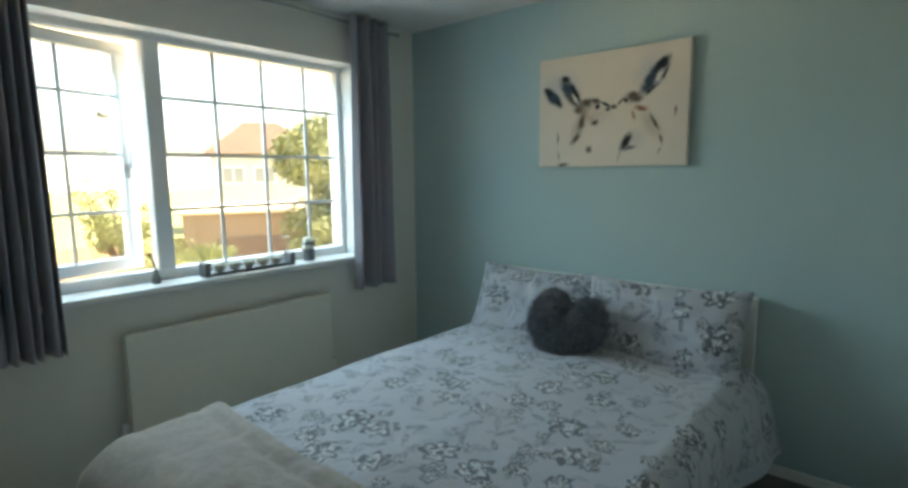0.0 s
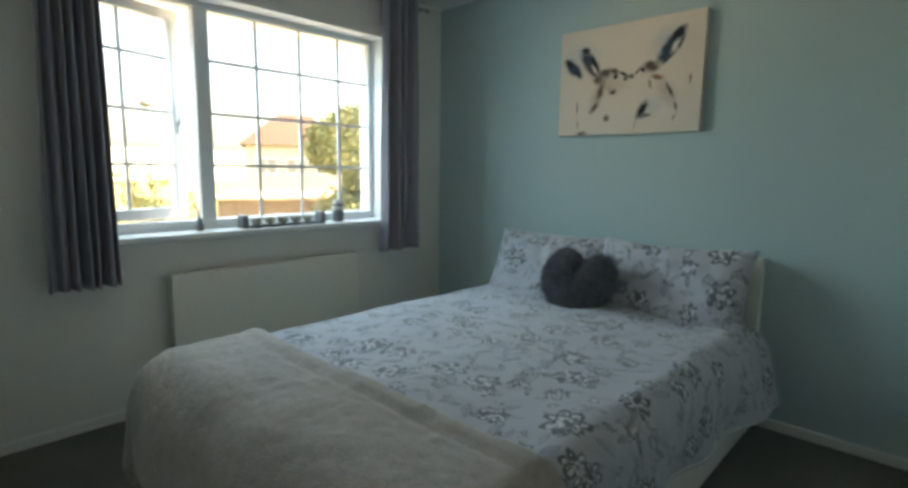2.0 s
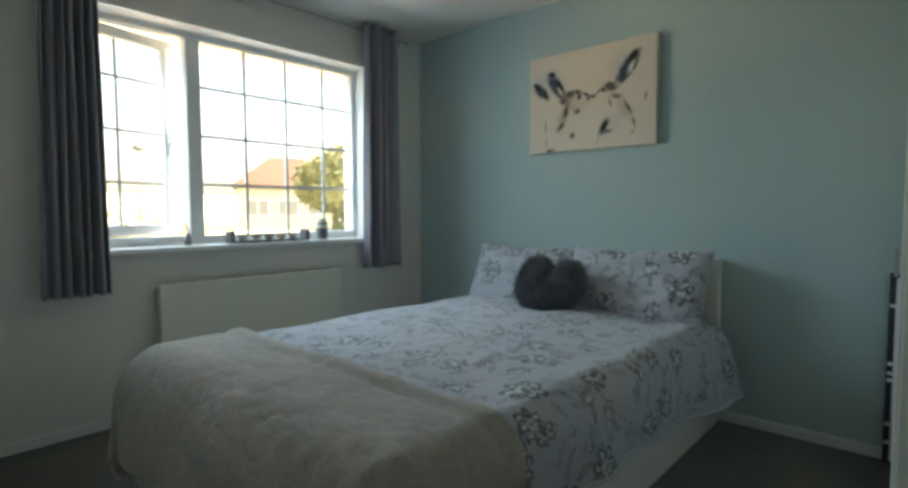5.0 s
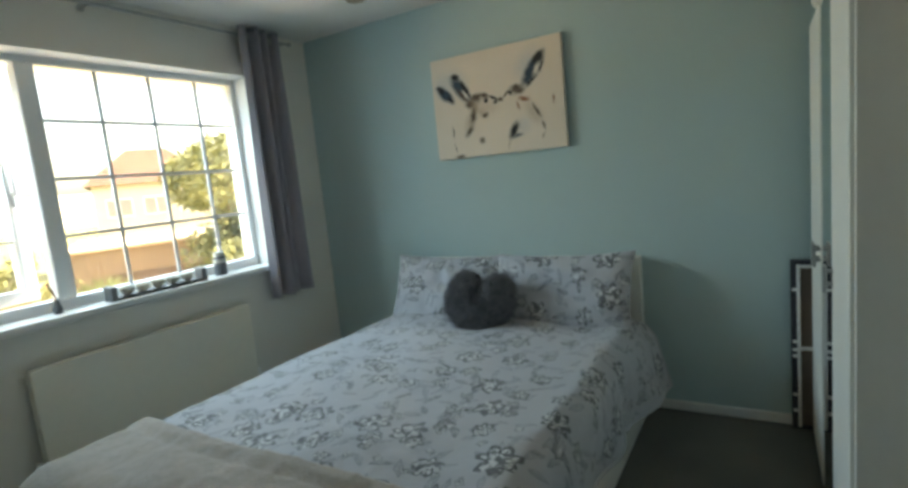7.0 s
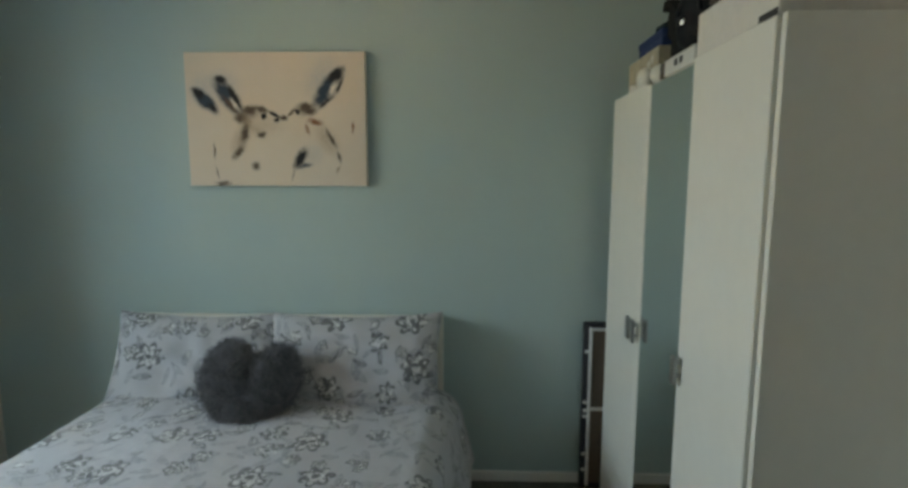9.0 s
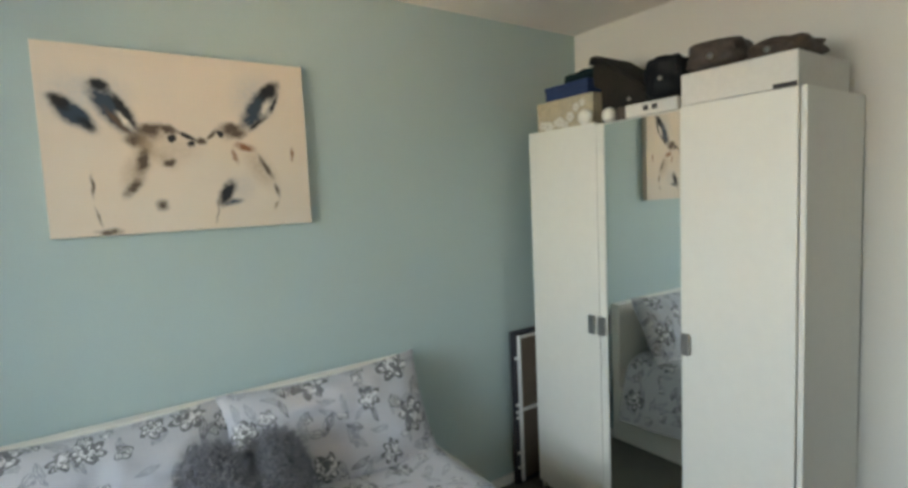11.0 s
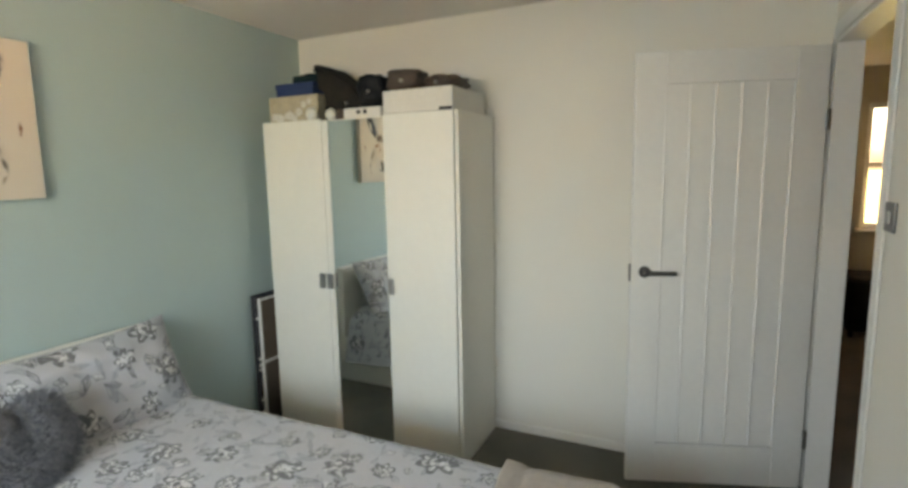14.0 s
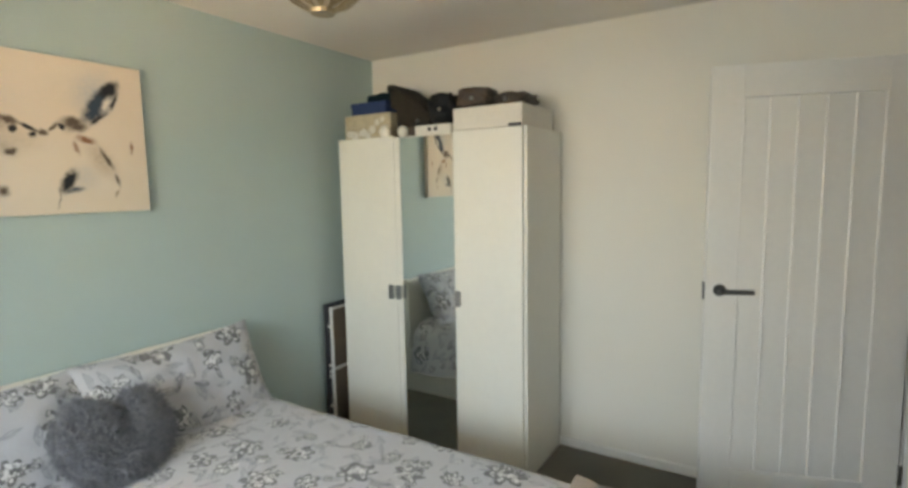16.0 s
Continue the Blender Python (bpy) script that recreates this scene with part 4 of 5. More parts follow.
def heart_point(a, s):
    """Plump heart outline, about one unit wide: a notch above, a blunt point below."""
    b = (a + math.pi) % (2 * math.pi) - math.pi
    r = 0.5 * (1 - 0.52 * math.exp(-(b / 0.26) ** 2) + 0.17 * math.exp(-((abs(b) - 0.68) / 0.38) ** 2) - 0.09 * math.exp(-((abs(b) - 2.2) / 0.5) ** 2) + 0.06 * math.exp(-((abs(b) - math.pi) / 0.4) ** 2))
    return r * math.sin(b) * s, r * math.cos(b) * s


def heart_cushion(m):
    size, fat = 0.375, 0.155
    bm = bmesh.new()
    seg, rings = 56, 14
    loops = []
    for k in range(2 * rings + 1):
        f = math.sin((k / rings - 1) * math.pi / 2)
        shrink = math.sqrt(max(0, 1 - abs(f) ** 2.4))
        row = []
        for i in range(seg):
            x, z = heart_point(2 * math.pi * i / seg, size * max(shrink, 0.02))
            lump = 1 + 0.08 * noise.noise((x * 12, z * 12, f * 2))
            crease = 1 - 0.5 * math.exp(-(x / 0.032) ** 2) * min(1, max(0, z + 0.06) * 8)
            row.append(bm.verts.new((x * lump, f * fat / 2 * crease, z * lump * 0.88)))
        loops.append(row)
    for a, b in zip(loops, loops[1:]):
        for i in range(seg):
            bm.faces.new((a[i], a[(i + 1) % seg], b[(i + 1) % seg], b[i]))
    bm.faces.new(loops[0][::-1])
    bm.faces.new(loops[-1])
    bmesh.ops.recalc_face_normals(bm, faces=bm.faces)
    bm.normal_update()
    faces = [(f.calc_center_median(), f.normal.copy(), f.calc_area()) for f in bm.faces]
    # fur: short bent tufts over the whole cushion
    rng = random.Random(11)
    verts, polys = [], []
    weights = np.cumsum([a for _, _, a in faces])
    for _ in range(15000):
        c, nrm, area = faces[int(np.searchsorted(weights, rng.random() * weights[-1]))]
        p = c + Vector((rng.uniform(-1, 1), rng.uniform(-1, 1), rng.uniform(-1, 1))) * 0.009
        t = nrm.orthogonal().normalized()
        t = (t * math.cos(rng.random() * 6.28) + nrm.cross(t) * math.sin(rng.random() * 6.28)).normalized()
        tip = p + nrm * rng.uniform(0.010, 0.027) + Vector((rng.uniform(-1, 1), rng.uniform(-1, 0.2), rng.uniform(-1, 0.4))) * 0.014
        w = rng.uniform(0.0009, 0.0021)
        k = len(verts)
        verts += [p + t * w, p - t * w, p + nrm.cross(t) * w, tip]
        polys += [(k, k + 1, k + 3), (k + 1, k + 2, k + 3), (k + 2, k, k + 3)]
    me = bpy.data.meshes.new("body")
    bm.to_mesh(me)
    bm.free()
    me.materials.append(FUR)
    top = new("heart_cushion")
    top.matrix_world = m
    tagged(top, "fluffy dark grey heart-shaped cushion against the pillows", "cushion")
    body = new("body", shaded(me, True))
    body.parent = top
    fm = bpy.data.meshes.new("fur")
    fm.from_pydata([tuple(v) for v in verts], [], polys)
    fm.materials.append(FUR)
    fur = tagged(new("fur", fm), kind="stuff")
    fur.parent = top


heart_cushion(pose(1.485, -0.465, 0.675, -32, 6, 3))

# ---- canvas on the teal wall ----
PX0, PX1, PZ0, PZ1 = 1.064, 1.893, 1.46, 2.062
cv = thing("canvas_picture", (PX0, -0.038, PZ0), "wide unframed canvas with ink blue and rust brush shapes", "picture")
part("canvas", box((PX0, -0.038, PZ0), (PX1, -0.002, PZ1), 0.003), CANVAS, cv)

# ---- wardrobe ----
FX = 3.008
WA, WB, WT = -0.135, -1.36, 1.83
ward = thing("wardrobe", (3.2, -0.75, 0), "white three-door wardrobe with a mirror in the middle door", "wardrobe")
part("side_panel", box((FX - 0.012, WB, 0), (W - 0.018, WB + 0.018, WT), 0.002), FOIL, ward)
part("side_panel", box((FX, WA - 0.018, 0), (W - 0.018, WA, WT), 0.002), FOIL, ward)
part("top_panel", box((FX, WB + 0.018, WT - 0.03), (W - 0.018, WA - 0.018, WT - 0.008), 0.002), FOIL, ward)
part("bottom_panel", box((FX, WB + 0.018, 0.06), (W - 0.018, WA - 0.018, 0.08), 0.002), FOIL, ward)
part("plinth", box((FX + 0.02, WB + 0.018, 0), (FX + 0.035, WA - 0.018, 0.06)), FOIL, ward)
part("back_panel", box((W - 0.024, WB + 0.018, 0.0), (W - 0.019, WA - 0.018, WT - 0.03)), FOIL, ward)
S1, S2 = -0.553, -0.945
d1 = part("door", box((FX - 0.022, S1 + 0.0015, 0.045), (FX - 0.003, WA - 0.001, WT - 0.002), 0.003), FOIL, ward)
d2 = part("mirror_door", box((FX - 0.016, S2 + 0.0015, 0.045), (FX - 0.003, S1 - 0.0015, WT - 0.012), 0.002), FOIL, ward)
part("mirror", box((FX - 0.019, S2 + 0.004, 0.05), (FX - 0.0155, S1 - 0.042, WT - 0.016)), MIRROR, d2, "tall mirror glass")
part("mirror_edge", box((FX - 0.022, S1 - 0.040, 0.045), (FX - 0.0165, S1 - 0.002, WT - 0.012), 0.002), FOIL, d2)
d3 = part("door", box((FX - 0.022, WB + 0.021, 0.045), (FX - 0.003, S2 - 0.0015, WT - 0.002), 0.003), FOIL, ward)
for d, y in ((d1, -0.522), (d2, -0.577), (d3, -0.970)):
    bm = box((FX - 0.048, y - 0.0155, 0.900), (FX - 0.038, y + 0.0155, 0.984), 0.003)
    box((FX - 0.038, y - 0.005, 0.92), (FX - 0.021, y + 0.005, 0.93), bm=bm)
    box((FX - 0.038, y - 0.005, 0.96), (FX - 0.021, y + 0.005, 0.97), bm=bm)
    part("handle", bm, STEEL, d, "flat grey metal handle")

# things on the wardrobe
TOPZ = WT - 0.008


def carton(name, lo, hi, material, label, category, lid=0.0, turn=0.0):
    c = Vector(((lo[0] + hi[0]) / 2, (lo[1] + hi[1]) / 2, lo[2]))
    m = Matrix.Translation(c) @ Matrix.Rotation(radians(turn), 4, 'Z') @ Matrix.Translation(-c)
    ob = thing(name, c, label, category)
    h = hi[2] - lo[2]
    part("body", box(lo, (hi[0], hi[1], hi[2] - (h * lid if lid else 0)), 0.003, m=m), material, ob)
    if lid:
        part("lid", box((lo[0] - 0.003, lo[1] - 0.003, hi[2] - h * lid), (hi[0] + 0.003, hi[1] + 0.003, hi[2]), 0.003, m=m), material, ob)
    return ob, m


kb, km = carton("gift_box", (3.04, -0.495, TOPZ), (3.34, -0.145, TOPZ + 0.15), KRAFT, "beige patterned cardboard box on the wardrobe", "box")
rng = random.Random(4)
for i in range(9):
    y = -0.175 - i * 0.032 + rng.uniform(-0.008, 0.008)
    z = TOPZ + rng.choice((0.035, 0.07, 0.105)) + rng.uniform(-0.012, 0.012)
    sz = rng.uniform(0.7, 1.2)
    bm = bmesh.new()
    for k in range(5):
        a = 6.28 * k / 5 + i
        ball((3.039, y + 0.014 * sz * math.cos(a), z + 0.014 * sz * math.sin(a)), 0.011 * sz, 1, bm, (0.15, 1, 1))
    part("printed_flower", bm, CARD, kb, "pale printed blossom")


def bag(name, at, size, material, label, turn=0, tilt=0, seed=0, strap=False, cat="bag"):
    """Slumped soft bag: a rounded block pushed out of shape, lying on its flat base."""
    bm = bmesh.new()
    bmesh.ops.create_cube(bm, size=1)
    bmesh.ops.subdivide_edges(bm, edges=bm.edges[:], cuts=9, use_grid_fill=True)
    for v in bm.verts:
        p = v.co * 2
        rr = (abs(p.x) ** 4 + abs(p.y) ** 4 + abs(p.z) ** 4) ** 0.25
        p = p / rr
        f = 1 + 0.22 * noise.noise((p.x * 1.6 + seed, p.y * 1.6, p.z * 1.6)) + 0.08 * noise.noise((p.x * 5, p.y * 5 + seed, p.z * 5))
        if p.z < -0.6:
            f = 1
        v.co = Vector((p.x * f * size[0] / 2, p.y * f * size[1] / 2, (p.z * (f if p.z > 0 else 1) * size[2] / 2 + size[2] / 2)))
    m = Matrix.Translation(at) @ Matrix.Rotation(radians(turn), 4, 'Z') @ Matrix.Rotation(radians(tilt), 4, 'X')
    bm.transform(m)
    ob = thing(name, at, label, cat)
    part("body", bm, material, ob, smooth=True)
    if strap:
        bm = bmesh.new()
        pts = [m @ Vector((-size[0] * 0.42, size[1] * 0.38 * math.cos(a), size[2] * (0.55 + 0.38 * math.sin(a)))) for a in np.linspace(0.0, 3.14, 12)]
        for a, b in zip(pts, pts[1:]):
            rod(a, b, 0.008, seg=8, bm=bm)
        part("strap", bm, material, ob)
        part("buckle", ball(m @ Vector((-size[0] * 0.5, 0.0, size[2] * 0.45)), 0.012, 1), STEEL, ob, "small metal buckle")
    return ob


bz = TOPZ + 0.15
carton("shoe_box", (3.07, -0.44, bz), (3.33, -0.175, bz + 0.075), NAVY, "navy blue shallow box on the beige box", "box", lid=0.35)
bag("folded_bag", (3.22, -0.38, bz + 0.075), (0.24, 0.25, 0.055), DARK_GREEN, "dark green folded bag lying on the navy box", seed=2)


def wedge(profile, x0, x1, bev):
    """A block with the side outline given in y and z, its edges rounded."""
    bm = bmesh.new()
    ends = [[bm.verts.new((x, y, z)) for y, z in profile] for x in (x0, x1)]
    count = len(profile)
    bm.faces.new(ends[0])
    bm.faces.new(ends[1][::-1])
    for k in range(count):
        bm.faces.new((ends[0][k], ends[1][k], ends[1][(k + 1) % count], ends[0][(k + 1) % count]))
    bmesh.ops.recalc_face_normals(bm, faces=bm.faces)
    bmesh.ops.bevel(bm, geom=bm.edges[:], offset=bev, segments=3, affect='EDGES', profile=0.5)
    return bm


hold = thing("holdall", (3.2, -0.64, TOPZ), "slumped dark brown canvas holdall with a sloping flap", "bag")
body = [(-0.508, 0.0), (-0.508, 0.16), (-0.468, 0.175), (-0.462, 0.24), (-0.475, 0.285), (-0.53, 0.265), (-0.64, 0.185), (-0.745, 0.105), (-0.745, 0.056), (-0.69, 0.05), (-0.69, 0.0)]
part("body", wedge([(y, TOPZ + z) for y, z in body], 3.075, 3.36, 0.012), DARK_CANVAS, hold, smooth=True)
flap = [(-0.455, 0.27), (-0.465, 0.305), (-0.50, 0.305), (-0.65, 0.20), (-0.76, 0.115), (-0.757, 0.10), (-0.64, 0.183), (-0.51, 0.278), (-0.475, 0.287)]
part("flap", wedge([(y, TOPZ + z) for y, z in flap], 3.06, 3.30, 0.004), DARK_CANVAS, hold, smooth=True)
part("buckle", ball((3.073, -0.66, TOPZ + 0.09), 0.010, 1), STEEL, hold, "small metal buckle")
bag("handbag", (3.075, -0.85, TOPZ + 0.05), (0.19, 0.15, 0.165), BLACK, "black leather handbag with a small buckle", turn=10, seed=9, strap=True)
bb, bmx = carton("flat_box", (2.992, -0.93, TOPZ), (3.25, -0.70, TOPZ + 0.05), CARD, "flat white box with dark printed marks", "box")
for y in (-0.795, -0.835):
    part("printed_mark", box((2.991, y - 0.012, TOPZ + 0.018), (2.9922, y + 0.012, TOPZ + 0.038)), INK, bb)
solid("white_ornament", ball((3.0, -0.485, TOPZ + 0.036), 0.036, 3, squash=(0.8, 1, 1)), WAX, (3.005, -0.485, TOPZ), "round white ornament on the wardrobe edge", "ornament", smooth=True)
solid("small_ornament", lathe([(0.018, 0), (0.028, 0.012), (0.032, 0.03), (0.024, 0.05), (0.006, 0.06)], (3.01, -0.605, TOPZ), 16), WAX, (3.01, -0.605, TOPZ), "small white ornament on the wardrobe edge", "ornament", smooth=True)
solid("wooden_block", box((2.995, -0.695, TOPZ), (3.05, -0.65, TOPZ + 0.05), 0.004), BROWN, (3.02, -0.67, TOPZ), "small dark brown box on the wardrobe edge", "box")
wb, wm = carton("storage_box", (2.992, -1.335, WT), (3.40, -0.945, WT + 0.112), CARD, "large white cardboard storage box on the wardrobe", "box")
part("hand_hole", box((2.9905, -1.333, WT + 0.001), (2.9925, -1.262, WT + 0.016), 0.0006), INK, wb)
bag("leather_bag", (3.12, -1.035, WT + 0.112), (0.22, 0.2, 0.105), BROWN, "dark brown leather bag lying on the white box", turn=5, seed=14, strap=True)
bag("leather_bag", (3.14, -1.235, WT + 0.112), (0.2, 0.19, 0.065), BROWN, "flat brown leather bag lying on the white box", turn=-8, seed=21, strap=True)


# ---- folded frame leaning between wardrobe and teal wall ----
rack = thing("folded_table", (3.03, -0.06, 0), "folded dark-topped table with white legs stood on end", "folding table")
part("top", box((2.908, -0.052, 0.002), (3.44, -0.024, 0.825), 0.004), DARK_WOOD, rack)
part("under_panel", box((2.947, -0.062, 0.03), (3.42, -0.052, 0.80), 0.002), TAN_BOARD, rack)
part("frame_edge", box((2.932, -0.072, 0.02), (2.946, -0.0525, 0.805), 0.003), GLOSS, rack)
part("frame_edge", box((2.946, -0.072, 0.79), (3.42, -0.0625, 0.805), 0.003), GLOSS, rack)
part("frame_edge", box((2.946, -0.072, 0.40), (3.42, -0.0625, 0.418), 0.003), GLOSS, rack)
for z in (0.09, 0.17, 0.36, 0.39, 0.43, 0.68):
    part("clip", box((2.913, -0.062, z), (2.932, -0.0515, z + 0.014), 0.002), GLOSS, rack)

# ---- on the sill ----
SZ = WZ0 + 0.004
st = thing("tealight_stand", (-0.05, -1.29, SZ), "long dark tealight stand with scalloped glass cups", "candle holder")
part("base", box((-0.075, -1.545, SZ), (-0.005, -1.02, SZ + 0.016), 0.004), POT, st)
for y in (-1.545, -1.045):
    part("end_block", box((-0.08, y, SZ), (0.0, y + 0.03, SZ + 0.075), 0.005), POT, st)
for i in range(5):
    y = -1.45 + i * 0.083
    part("glass_cup", lathe([(0.012, 0), (0.024, 0.008), (0.033, 0.026), (0.036, 0.04), (0.032, 0.04), (0.022, 0.012)], (-0.04, y, SZ + 0.016), 18), FROST, st, "frosted cup", smooth=True)
tb = thing("candle_jar", (-0.055, -0.885, SZ), "grey ceramic candle jar with a pale band", "candle")
part("jar", lathe([(0.03, 0), (0.036, 0.006), (0.037, 0.11), (0.033, 0.115), (0.031, 0.1)], (-0.055, -0.885, SZ), 24), POT, tb, smooth=True)
part("wax", lathe([(0.0305, 0.112), (0.0305, 0.135), (0.028, 0.14)], (-0.055, -0.885, SZ), 24), WAX, tb, "cream candle wax")
part("band", lathe([(0.0378, 0.075), (0.0378, 0.10)], (-0.055, -0.885, SZ), 24), WAX, tb)
pl = thing("bud_vase", (-0.06, -1.76, SZ), "small dark bud vase with a dry sprig", "vase")
part("vase", lathe([(0.016, 0), (0.022, 0.02), (0.012, 0.05), (0.009, 0.065), (0.012, 0.07)], (-0.06, -1.76, SZ), 16), POT, pl, smooth=True)
rng = random.Random(7)
for i in range(4):
    q = Vector((-0.06, -1.76, SZ + 0.065))
    bm = bmesh.new()
    dirn = Vector((rng.uniform(-0.25, 0.25), rng.uniform(-0.25, 0.25), 1))
    for k in range(4):
        e = q + dirn * 0.02
        rod(q, e, 0.0016, seg=5, bm=bm)
        ball(e, 0.005, 1, bm)
        q = e
        dirn += Vector((rng.uniform(-0.2, 0.2), rng.uniform(-0.2, 0.2), 0))
    part("stem", bm, CHARCOAL, pl)

# ---- ceiling lamp ----
lx, ly = 1.628, -1.392
lamp = thing("ceiling_lamp", (lx, ly, H), "round antique bronze and glass globe ceiling lamp", "ceiling lamp")
part("ceiling_rose", lathe([(0.055, -0.035), (0.06, -0.02), (0.06, 0.0)], (lx, ly, H), 28), BRONZE, lamp, smooth=True)
part("stem", rod((lx, ly, 2.235), (lx, ly, H - 0.035), 0.009), BRONZE, lamp)
R = 0.125
cz = 1.99 + R
prof = [(R * math.sin(a), -R * math.cos(a)) for a in np.linspace(0.02, 3.0, 26)]
part("globe", lathe([(r * 0.965, z * 0.965) for r, z in prof], (lx, ly, cz), 40), FROST, lamp, smooth=True)
for i in range(10):
    a0 = 6.283 * i / 10
    bm = bmesh.new()

    def petal(u, v, a0=a0):
        th = 0.12 + 2.7 * v
        wdt = 0.335 * max(0.0, math.sin(3.1415 * min(1, v * 1.02))) ** 0.7 + 0.02
        ph = a0 + (u - 0.5) * 2 * wdt + 0.55 * v
        rr = R * (1.0 + 0.05 * u * math.sin(3.14 * v))
        return (lx + rr * math.sin(th) * math.cos(ph), ly + rr * math.sin(th) * math.sin(ph), cz - rr * math.cos(th))

    bm = sheet(petal, 8, 22, 0.0025)
    part("petal", bm, BRONZE, lamp, smooth=True)
part("cap", lathe([(0.03, -R - 0.006), (0.034, -R + 0.004), (0.01, -R + 0.008)], (lx, ly, cz), 20), BRONZE, lamp)

# ---- outside ----
GZ = -2.7
solid("ground", box((-400, -400, GZ - 0.3), (400, 400, GZ)), GRASS, (0, 0, GZ), "garden lawn running out to the distance", "ground", kind="structure")
# a flat wall whose pale colour stands in for bright haze along the horizon
solid("backdrop", box((-170, -260, GZ), (-168, 330, 6.5)), PAINTED_HAZE, (-169, 0, GZ), "plain pale wall painted as bright haze beyond the houses", "backdrop", kind="structure")
# out of sight below the sill; added as a pale reflector for warm sun bounce
solid("pavement", box((-14, -14, GZ), (-2.2, 14, GZ + 0.03)), PAVING, (-8, 0, GZ), "unseen pale paving added to bounce warm sunlight indoors", "pavement", kind="structure")
bm = box((-0.28, LY1 - 0.1, GZ), (LX1 + 0.15, -D - 0.1, -0.12))
box((0, -D - 0.1, GZ), (LX1 + 0.15, 0, -0.12), bm=bm)
solid("wall_lower_storey", bm, BRICK, (2, -2, GZ), "brick storey below the bedroom", "wall", kind="structure")
bm = box((-0.50, -4.6, H - 0.275), (-0.28, 0.6, H - 0.245))
box((-0.54, -4.6, H - 0.275), (-0.50, 0.6, H - 0.02), bm=bm)
solid("eaves", bm, UPVC, (-0.4, -2, H - 0.2), "white eaves board above the window outside", "eaves", kind="structure")


def house(at, size, eave, ridge, turn, label):
    """Detached house: four walls, hipped tiled roof in courses, windows with frames, a door and a chimney."""
    m = Matrix.Translation((at[0], at[1], GZ)) @ Matrix.Rotation(radians(turn), 4, 'Z')
    h = thing("house", (at[0], at[1], GZ), label, "house")
    w, d = size
    part("wall", box((-w / 2, -d / 2, 0), (w / 2, d / 2, eave), m=m), RENDER, h)
    roof = bmesh.new()
    courses = 22
    for k in range(courses):
        f0, f1 = k / courses, (k + 1) / courses
        z0, z1 = eave + (ridge - eave) * f0, eave + (ridge - eave) * f1 + 0.05
        a0, b0 = (w / 2 + 0.4) * (1 - f0) + w * 0.18 * f0, (d / 2 + 0.4) * (1 - f0)
        a1, b1 = (w / 2 + 0.4) * (1 - f1) + w * 0.18 * f1, max(0.02, (d / 2 + 0.4) * (1 - f1))
        lo = [roof.verts.new(m @ Vector((x, y, z0))) for x, y in ((-a0, -b0), (a0, -b0), (a0, b0), (-a0, b0))]
        hi = [roof.verts.new(m @ Vector((x, y, z1))) for x, y in ((-a1, -b1), (a1, -b1), (a1, b1), (-a1, b1))]
        for i in range(4):
            roof.faces.new((lo[i], lo[(i + 1) % 4], hi[(i + 1) % 4], hi[i]))
        roof.faces.new(hi)
        roof.faces.new(lo[::-1])
    rf = part("roof", roof, ROOF_TILE, h)
    for fl in (0, 1):
        if eave < 4 and fl:
            continue
        for x in (-w * 0.3, 0.0, w * 0.3):
            z = 0.9 + 2.6 * fl
            wn_ = part("window", box((x - 0.75, -d / 2 - 0.04, z), (x + 0.75, -d / 2 + 0.02, z + 1.2), 0.01, m=m), UPVC, h)
            for sx in (-0.68, 0.04):
                part("pane", box((x + sx, -d / 2 - 0.05, z + 0.08), (x + sx + 0.64, -d / 2 - 0.038, z + 1.12), m=m), DARK_GLASS, wn_)
    return h


house((-35.0, 19.0), (7.0, 6.0), 5.6, 8.0, 62, "cream rendered house with a red-brown hipped roof")
house((-46, -2.0), (11, 8.0), 4.2, 7.2, 85, "cream rendered house with a low brown roof")
house((-40, 39.0), (9, 7.5), 5.0, 8.0, 50, "distant cream house behind the trees")

gar = thing("garage", (-15.2, 7.3, GZ), "tan timber garage with a flat roof", "garage")
gm = Matrix.Translation((-15.2, 7.3, GZ)) @ Matrix.Rotation(radians(60), 4, 'Z')
part("wall", box((-2.2, -2.4, 0), (2.2, 2.4, 2.9), m=gm), FENCE, gar)
part("roof", box((-2.35, -2.55, 2.9), (2.35, 2.55, 3.02), 0.03, m=gm), PAVING, gar)
part("garage_door", box((-1.25, -2.46, 0.03), (1.25, -2.39, 2.15), 0.02, m=gm), TAN_BOARD, gar)

fence = thing("fence", (-18, 0, GZ), "weathered wooden garden fence", "fence")
for i in range(90):
    y = -9 + i * 0.25
    part("slat", box((-18.02, y, GZ + 0.05), (-17.99, y + 0.235, GZ + 1.75 + 0.02 * math.sin(i * 2.3)), 0.004), FENCE, fence)
for i in range(10):
    y = -9 + i * 2.5
    part("post", box((-18.1, y - 0.05, GZ), (-18.0, y + 0.05, GZ + 1.85), 0.006), FENCE, fence)


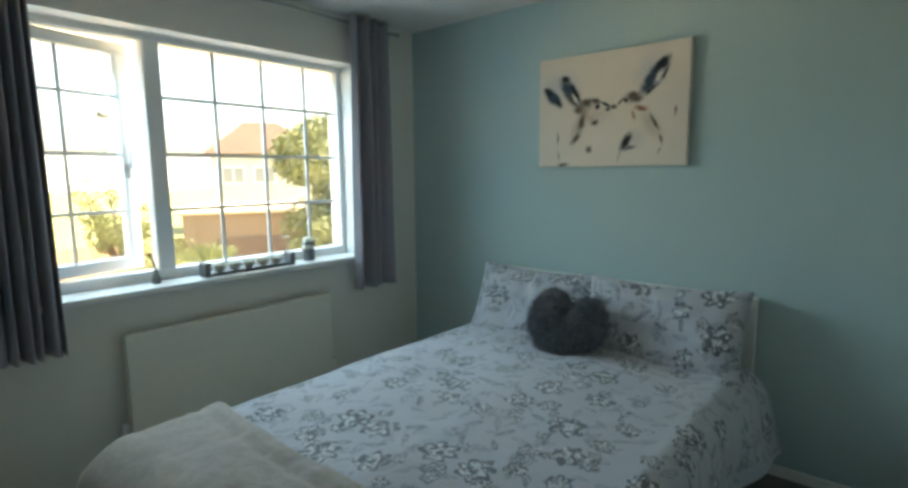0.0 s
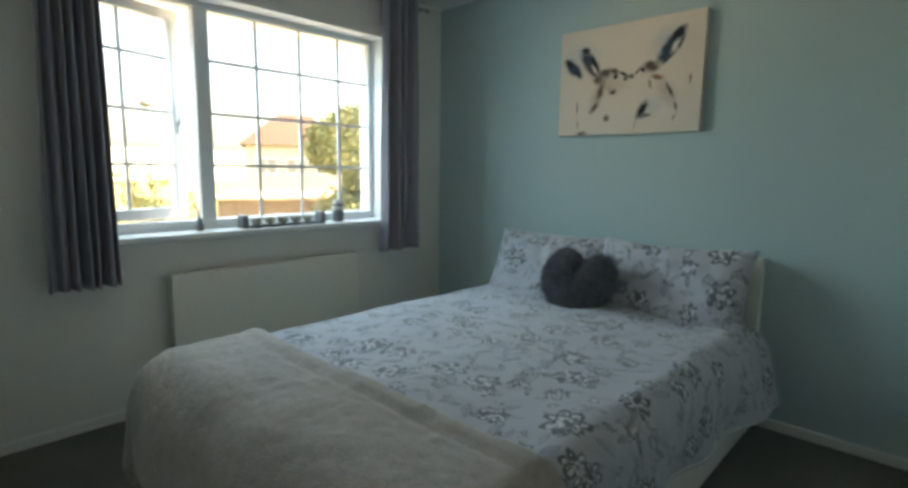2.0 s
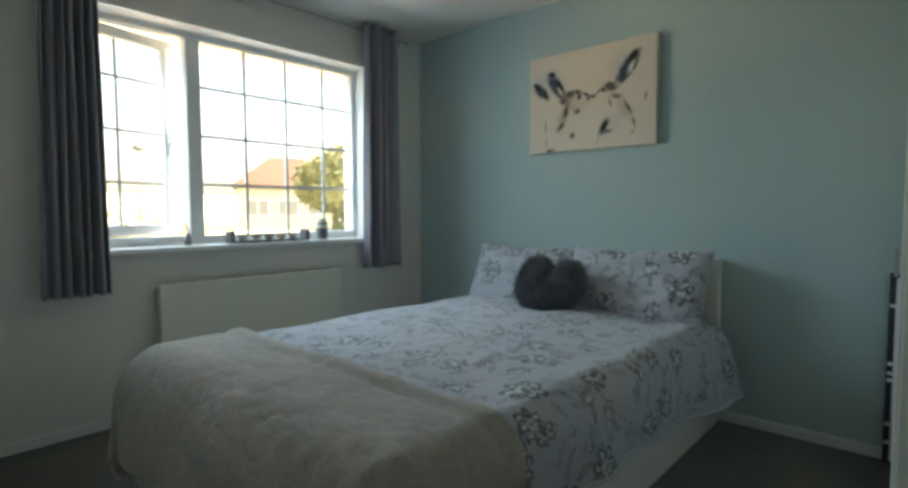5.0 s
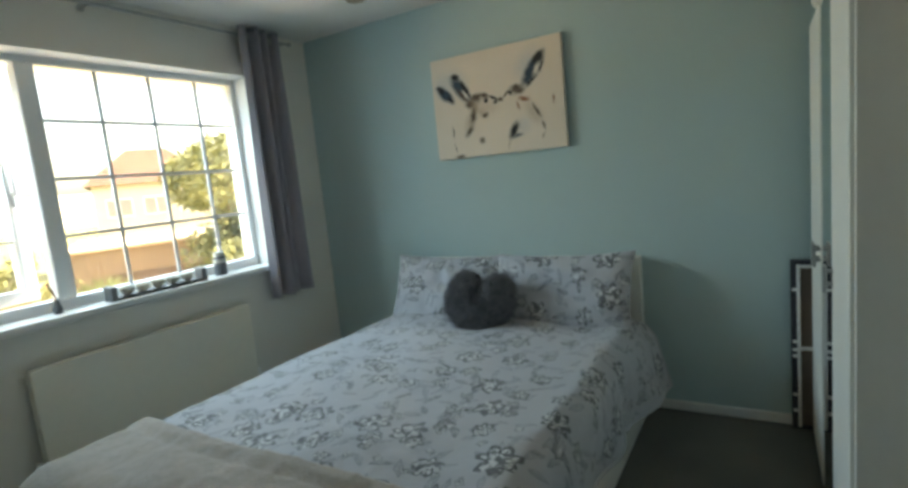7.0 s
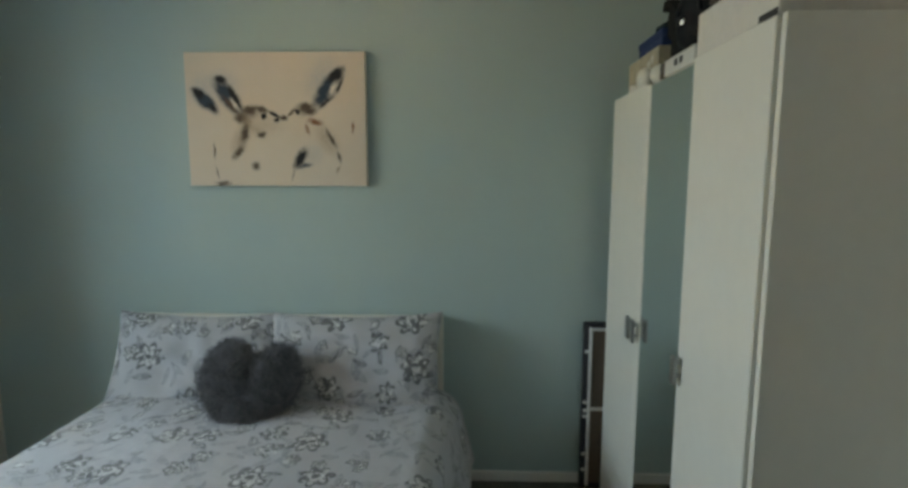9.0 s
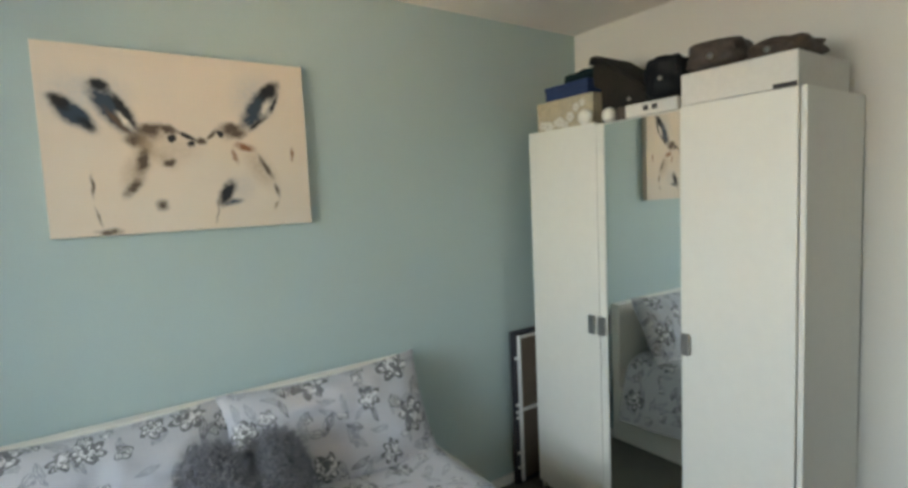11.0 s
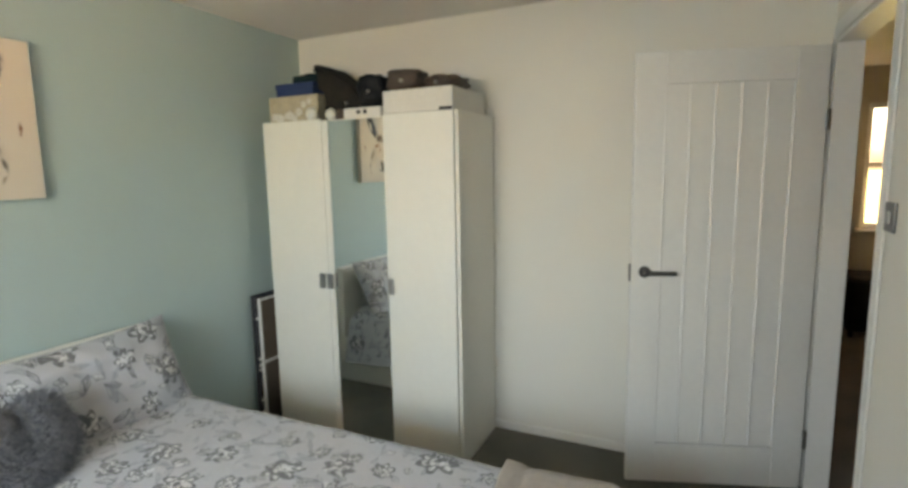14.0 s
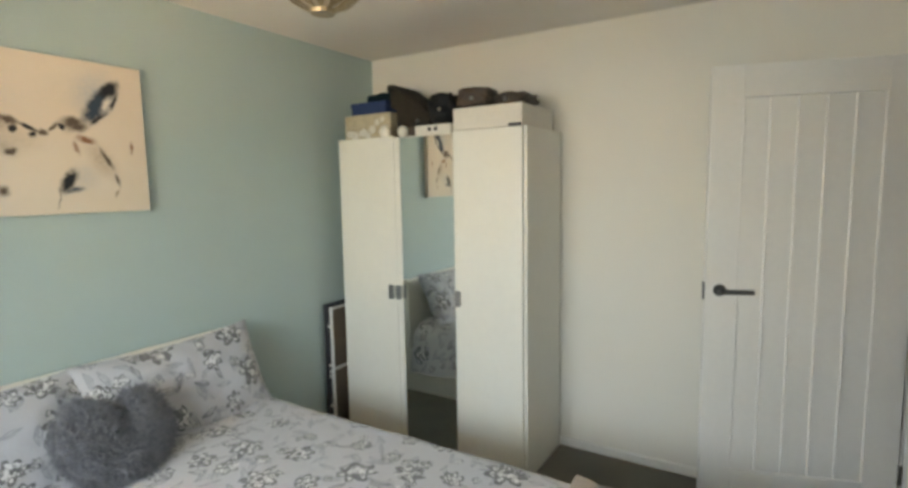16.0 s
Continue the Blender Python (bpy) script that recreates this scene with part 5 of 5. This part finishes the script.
def leaf_cloud(centres, count, size, seed):
    """Many small leaves scattered in clumps."""
    rng = random.Random(seed)
    verts, polys = [], []
    for _ in range(count):
        c, r = rng.choice(centres)
        v = Vector((rng.gauss(0, 1), rng.gauss(0, 1), rng.gauss(0, 1))).normalized()
        p = Vector(c) + v * r * rng.uniform(0.55, 1.08) ** 0.7
        a = Vector((rng.gauss(0, 1), rng.gauss(0, 1), rng.gauss(0, 0.6))).normalized()
        b = a.orthogonal().normalized()
        s = size * rng.uniform(0.6, 1.3)
        k = len(verts)
        verts += [tuple(p - a * s), tuple(p + b * s * 0.45), tuple(p + a * s), tuple(p - b * s * 0.45)]
        polys += [(k, k + 1, k + 2), (k, k + 2, k + 3)]
    me = bpy.data.meshes.new("crown")
    me.from_pydata(verts, [], polys)
    me.materials.append(LEAF)
    return me


def tree(at, height, spread, seed, label, leaves=9000, size=0.09):
    rng = random.Random(seed)
    base = Vector((at[0], at[1], GZ))
    t = thing("tree", base, label, "tree")
    bm = rod(base, base + Vector((0.1, 0, height * 0.45)), 0.16, 0.09, seg=10)
    tips = []
    for k in range(9):
        a = 6.28 * k / 9 + rng.uniform(-0.3, 0.3)
        s = base + Vector((0.05, 0, height * rng.uniform(0.3, 0.45)))
        e = base + Vector((math.cos(a) * spread * rng.uniform(0.3, 0.8), math.sin(a) * spread * rng.uniform(0.3, 0.8), height * rng.uniform(0.55, 0.92)))
        mid = (s + e) / 2 + Vector((rng.uniform(-0.2, 0.2), rng.uniform(-0.2, 0.2), 0.2))
        rod(s, mid, 0.07, 0.045, seg=7, bm=bm)
        rod(mid, e, 0.045, 0.015, seg=7, bm=bm)
        tips += [(e - base, spread * rng.uniform(0.25, 0.45)), (mid - base, spread * rng.uniform(0.2, 0.35))]
    part("trunk", bm, BARK, t)
    crown = new("crown", leaf_cloud(tips, leaves, size, seed))
    crown.parent = t
    return t


tree((-9.6, 7.9), 5.2, 2.7, 3, "leafy green garden tree", 24000, 0.1)
tree((-13.5, 10.6), 6.2, 2.3, 5, "tall leafy garden tree", 12000, 0.1)
tree((-24.0, 19.5), 6.0, 2.6, 9, "broad green tree beyond the fence", 9000, 0.13)
tree((-14.0, 2.4), 4.1, 1.0, 14, "slim green tree beside the drive", 2600, 0.07)
tree((-30.0, 2.0), 5.0, 2.2, 12, "rounded green tree beyond the fence", 7000, 0.13)


def shrub(at, height, spread, seed, label, leaves=4000, size=0.06):
    rng = random.Random(seed)
    base = Vector((at[0], at[1], GZ + 0.0))
    t = thing("shrub", base, label, "shrub")
    bm = bmesh.new()
    tips = []
    for k in range(7):
        a = 6.28 * k / 7
        e = base + Vector((math.cos(a) * spread * 0.6, math.sin(a) * spread * 0.6, height * rng.uniform(0.5, 0.85)))
        rod(base, e, 0.03, 0.012, seg=6, bm=bm)
        tips.append((e - base, spread * rng.uniform(0.35, 0.55)))
    part("stem", bm, BARK, t)
    crown = new("crown", leaf_cloud(tips, leaves, size, seed))
    crown.parent = t


shrub((-6.2, 0.3), 2.6, 0.9, 2, "green shrub in the front garden")
shrub((-9.0, 1.6), 2.3, 1.1, 4, "rounded green shrub beside the drive")
shrub((-7.5, -1.6), 2.2, 1.0, 8, "green shrub beside the drive")
shrub((-13.0, 3.2), 2.4, 1.2, 6, "green shrub beside the garage")
shrub((-9.3, 6.3), 3.3, 1.4, 15, "dense green shrub under the tree", 7000, 0.07)
shrub((-10.6, 7.6), 3.6, 1.5, 17, "dense green hedge shrub under the tree", 7000, 0.07)

palm = thing("spiky_palm", (-4.6, 0.6, GZ), "spiky green cordyline in the front garden", "palm")
part("trunk", rod((-4.6, 0.6, GZ), (-4.58, 0.62, GZ + 2.7), 0.09, 0.07), BARK, palm)
rng = random.Random(31)
verts, polys = [], []
for i in range(150):
    a, el = rng.uniform(0, 6.28), rng.uniform(-0.5, 1.4)
    d = Vector((math.cos(a) * math.cos(el), math.sin(a) * math.cos(el), math.sin(el)))
    s = d.orthogonal().normalized() * 0.02
    p0 = Vector((0, 0, 2.7))
    p1 = p0 + d * 0.35
    p2 = p0 + d * 0.62 - Vector((0, 0, 0.08))
    k = len(verts)
    verts += [tuple(p0 - s * 0.5), tuple(p0 + s * 0.5), tuple(p1 + s), tuple(p1 - s), tuple(p2)]
    polys += [(k, k + 1, k + 2, k + 3), (k + 3, k + 2, k + 4)]
me = bpy.data.meshes.new("crown")
me.from_pydata(verts, [], polys)
me.materials.append(LEAF)
crown = new("crown", me)
crown.parent = palm

sl = thing("street_lamp", (-26.0, 5.85, GZ), "tall grey street lamp with a dark lantern", "street lamp")
part("pole", rod((-26.0, 5.85, GZ), (-26.0, 5.85, 4.1), 0.07, 0.05), STEEL, sl)
part("lantern", lathe([(0.12, 0), (0.28, 0.06), (0.3, 0.2), (0.16, 0.34), (0.05, 0.4)], (-26.0, 5.85, 4.1), 16), POT, sl, smooth=True)
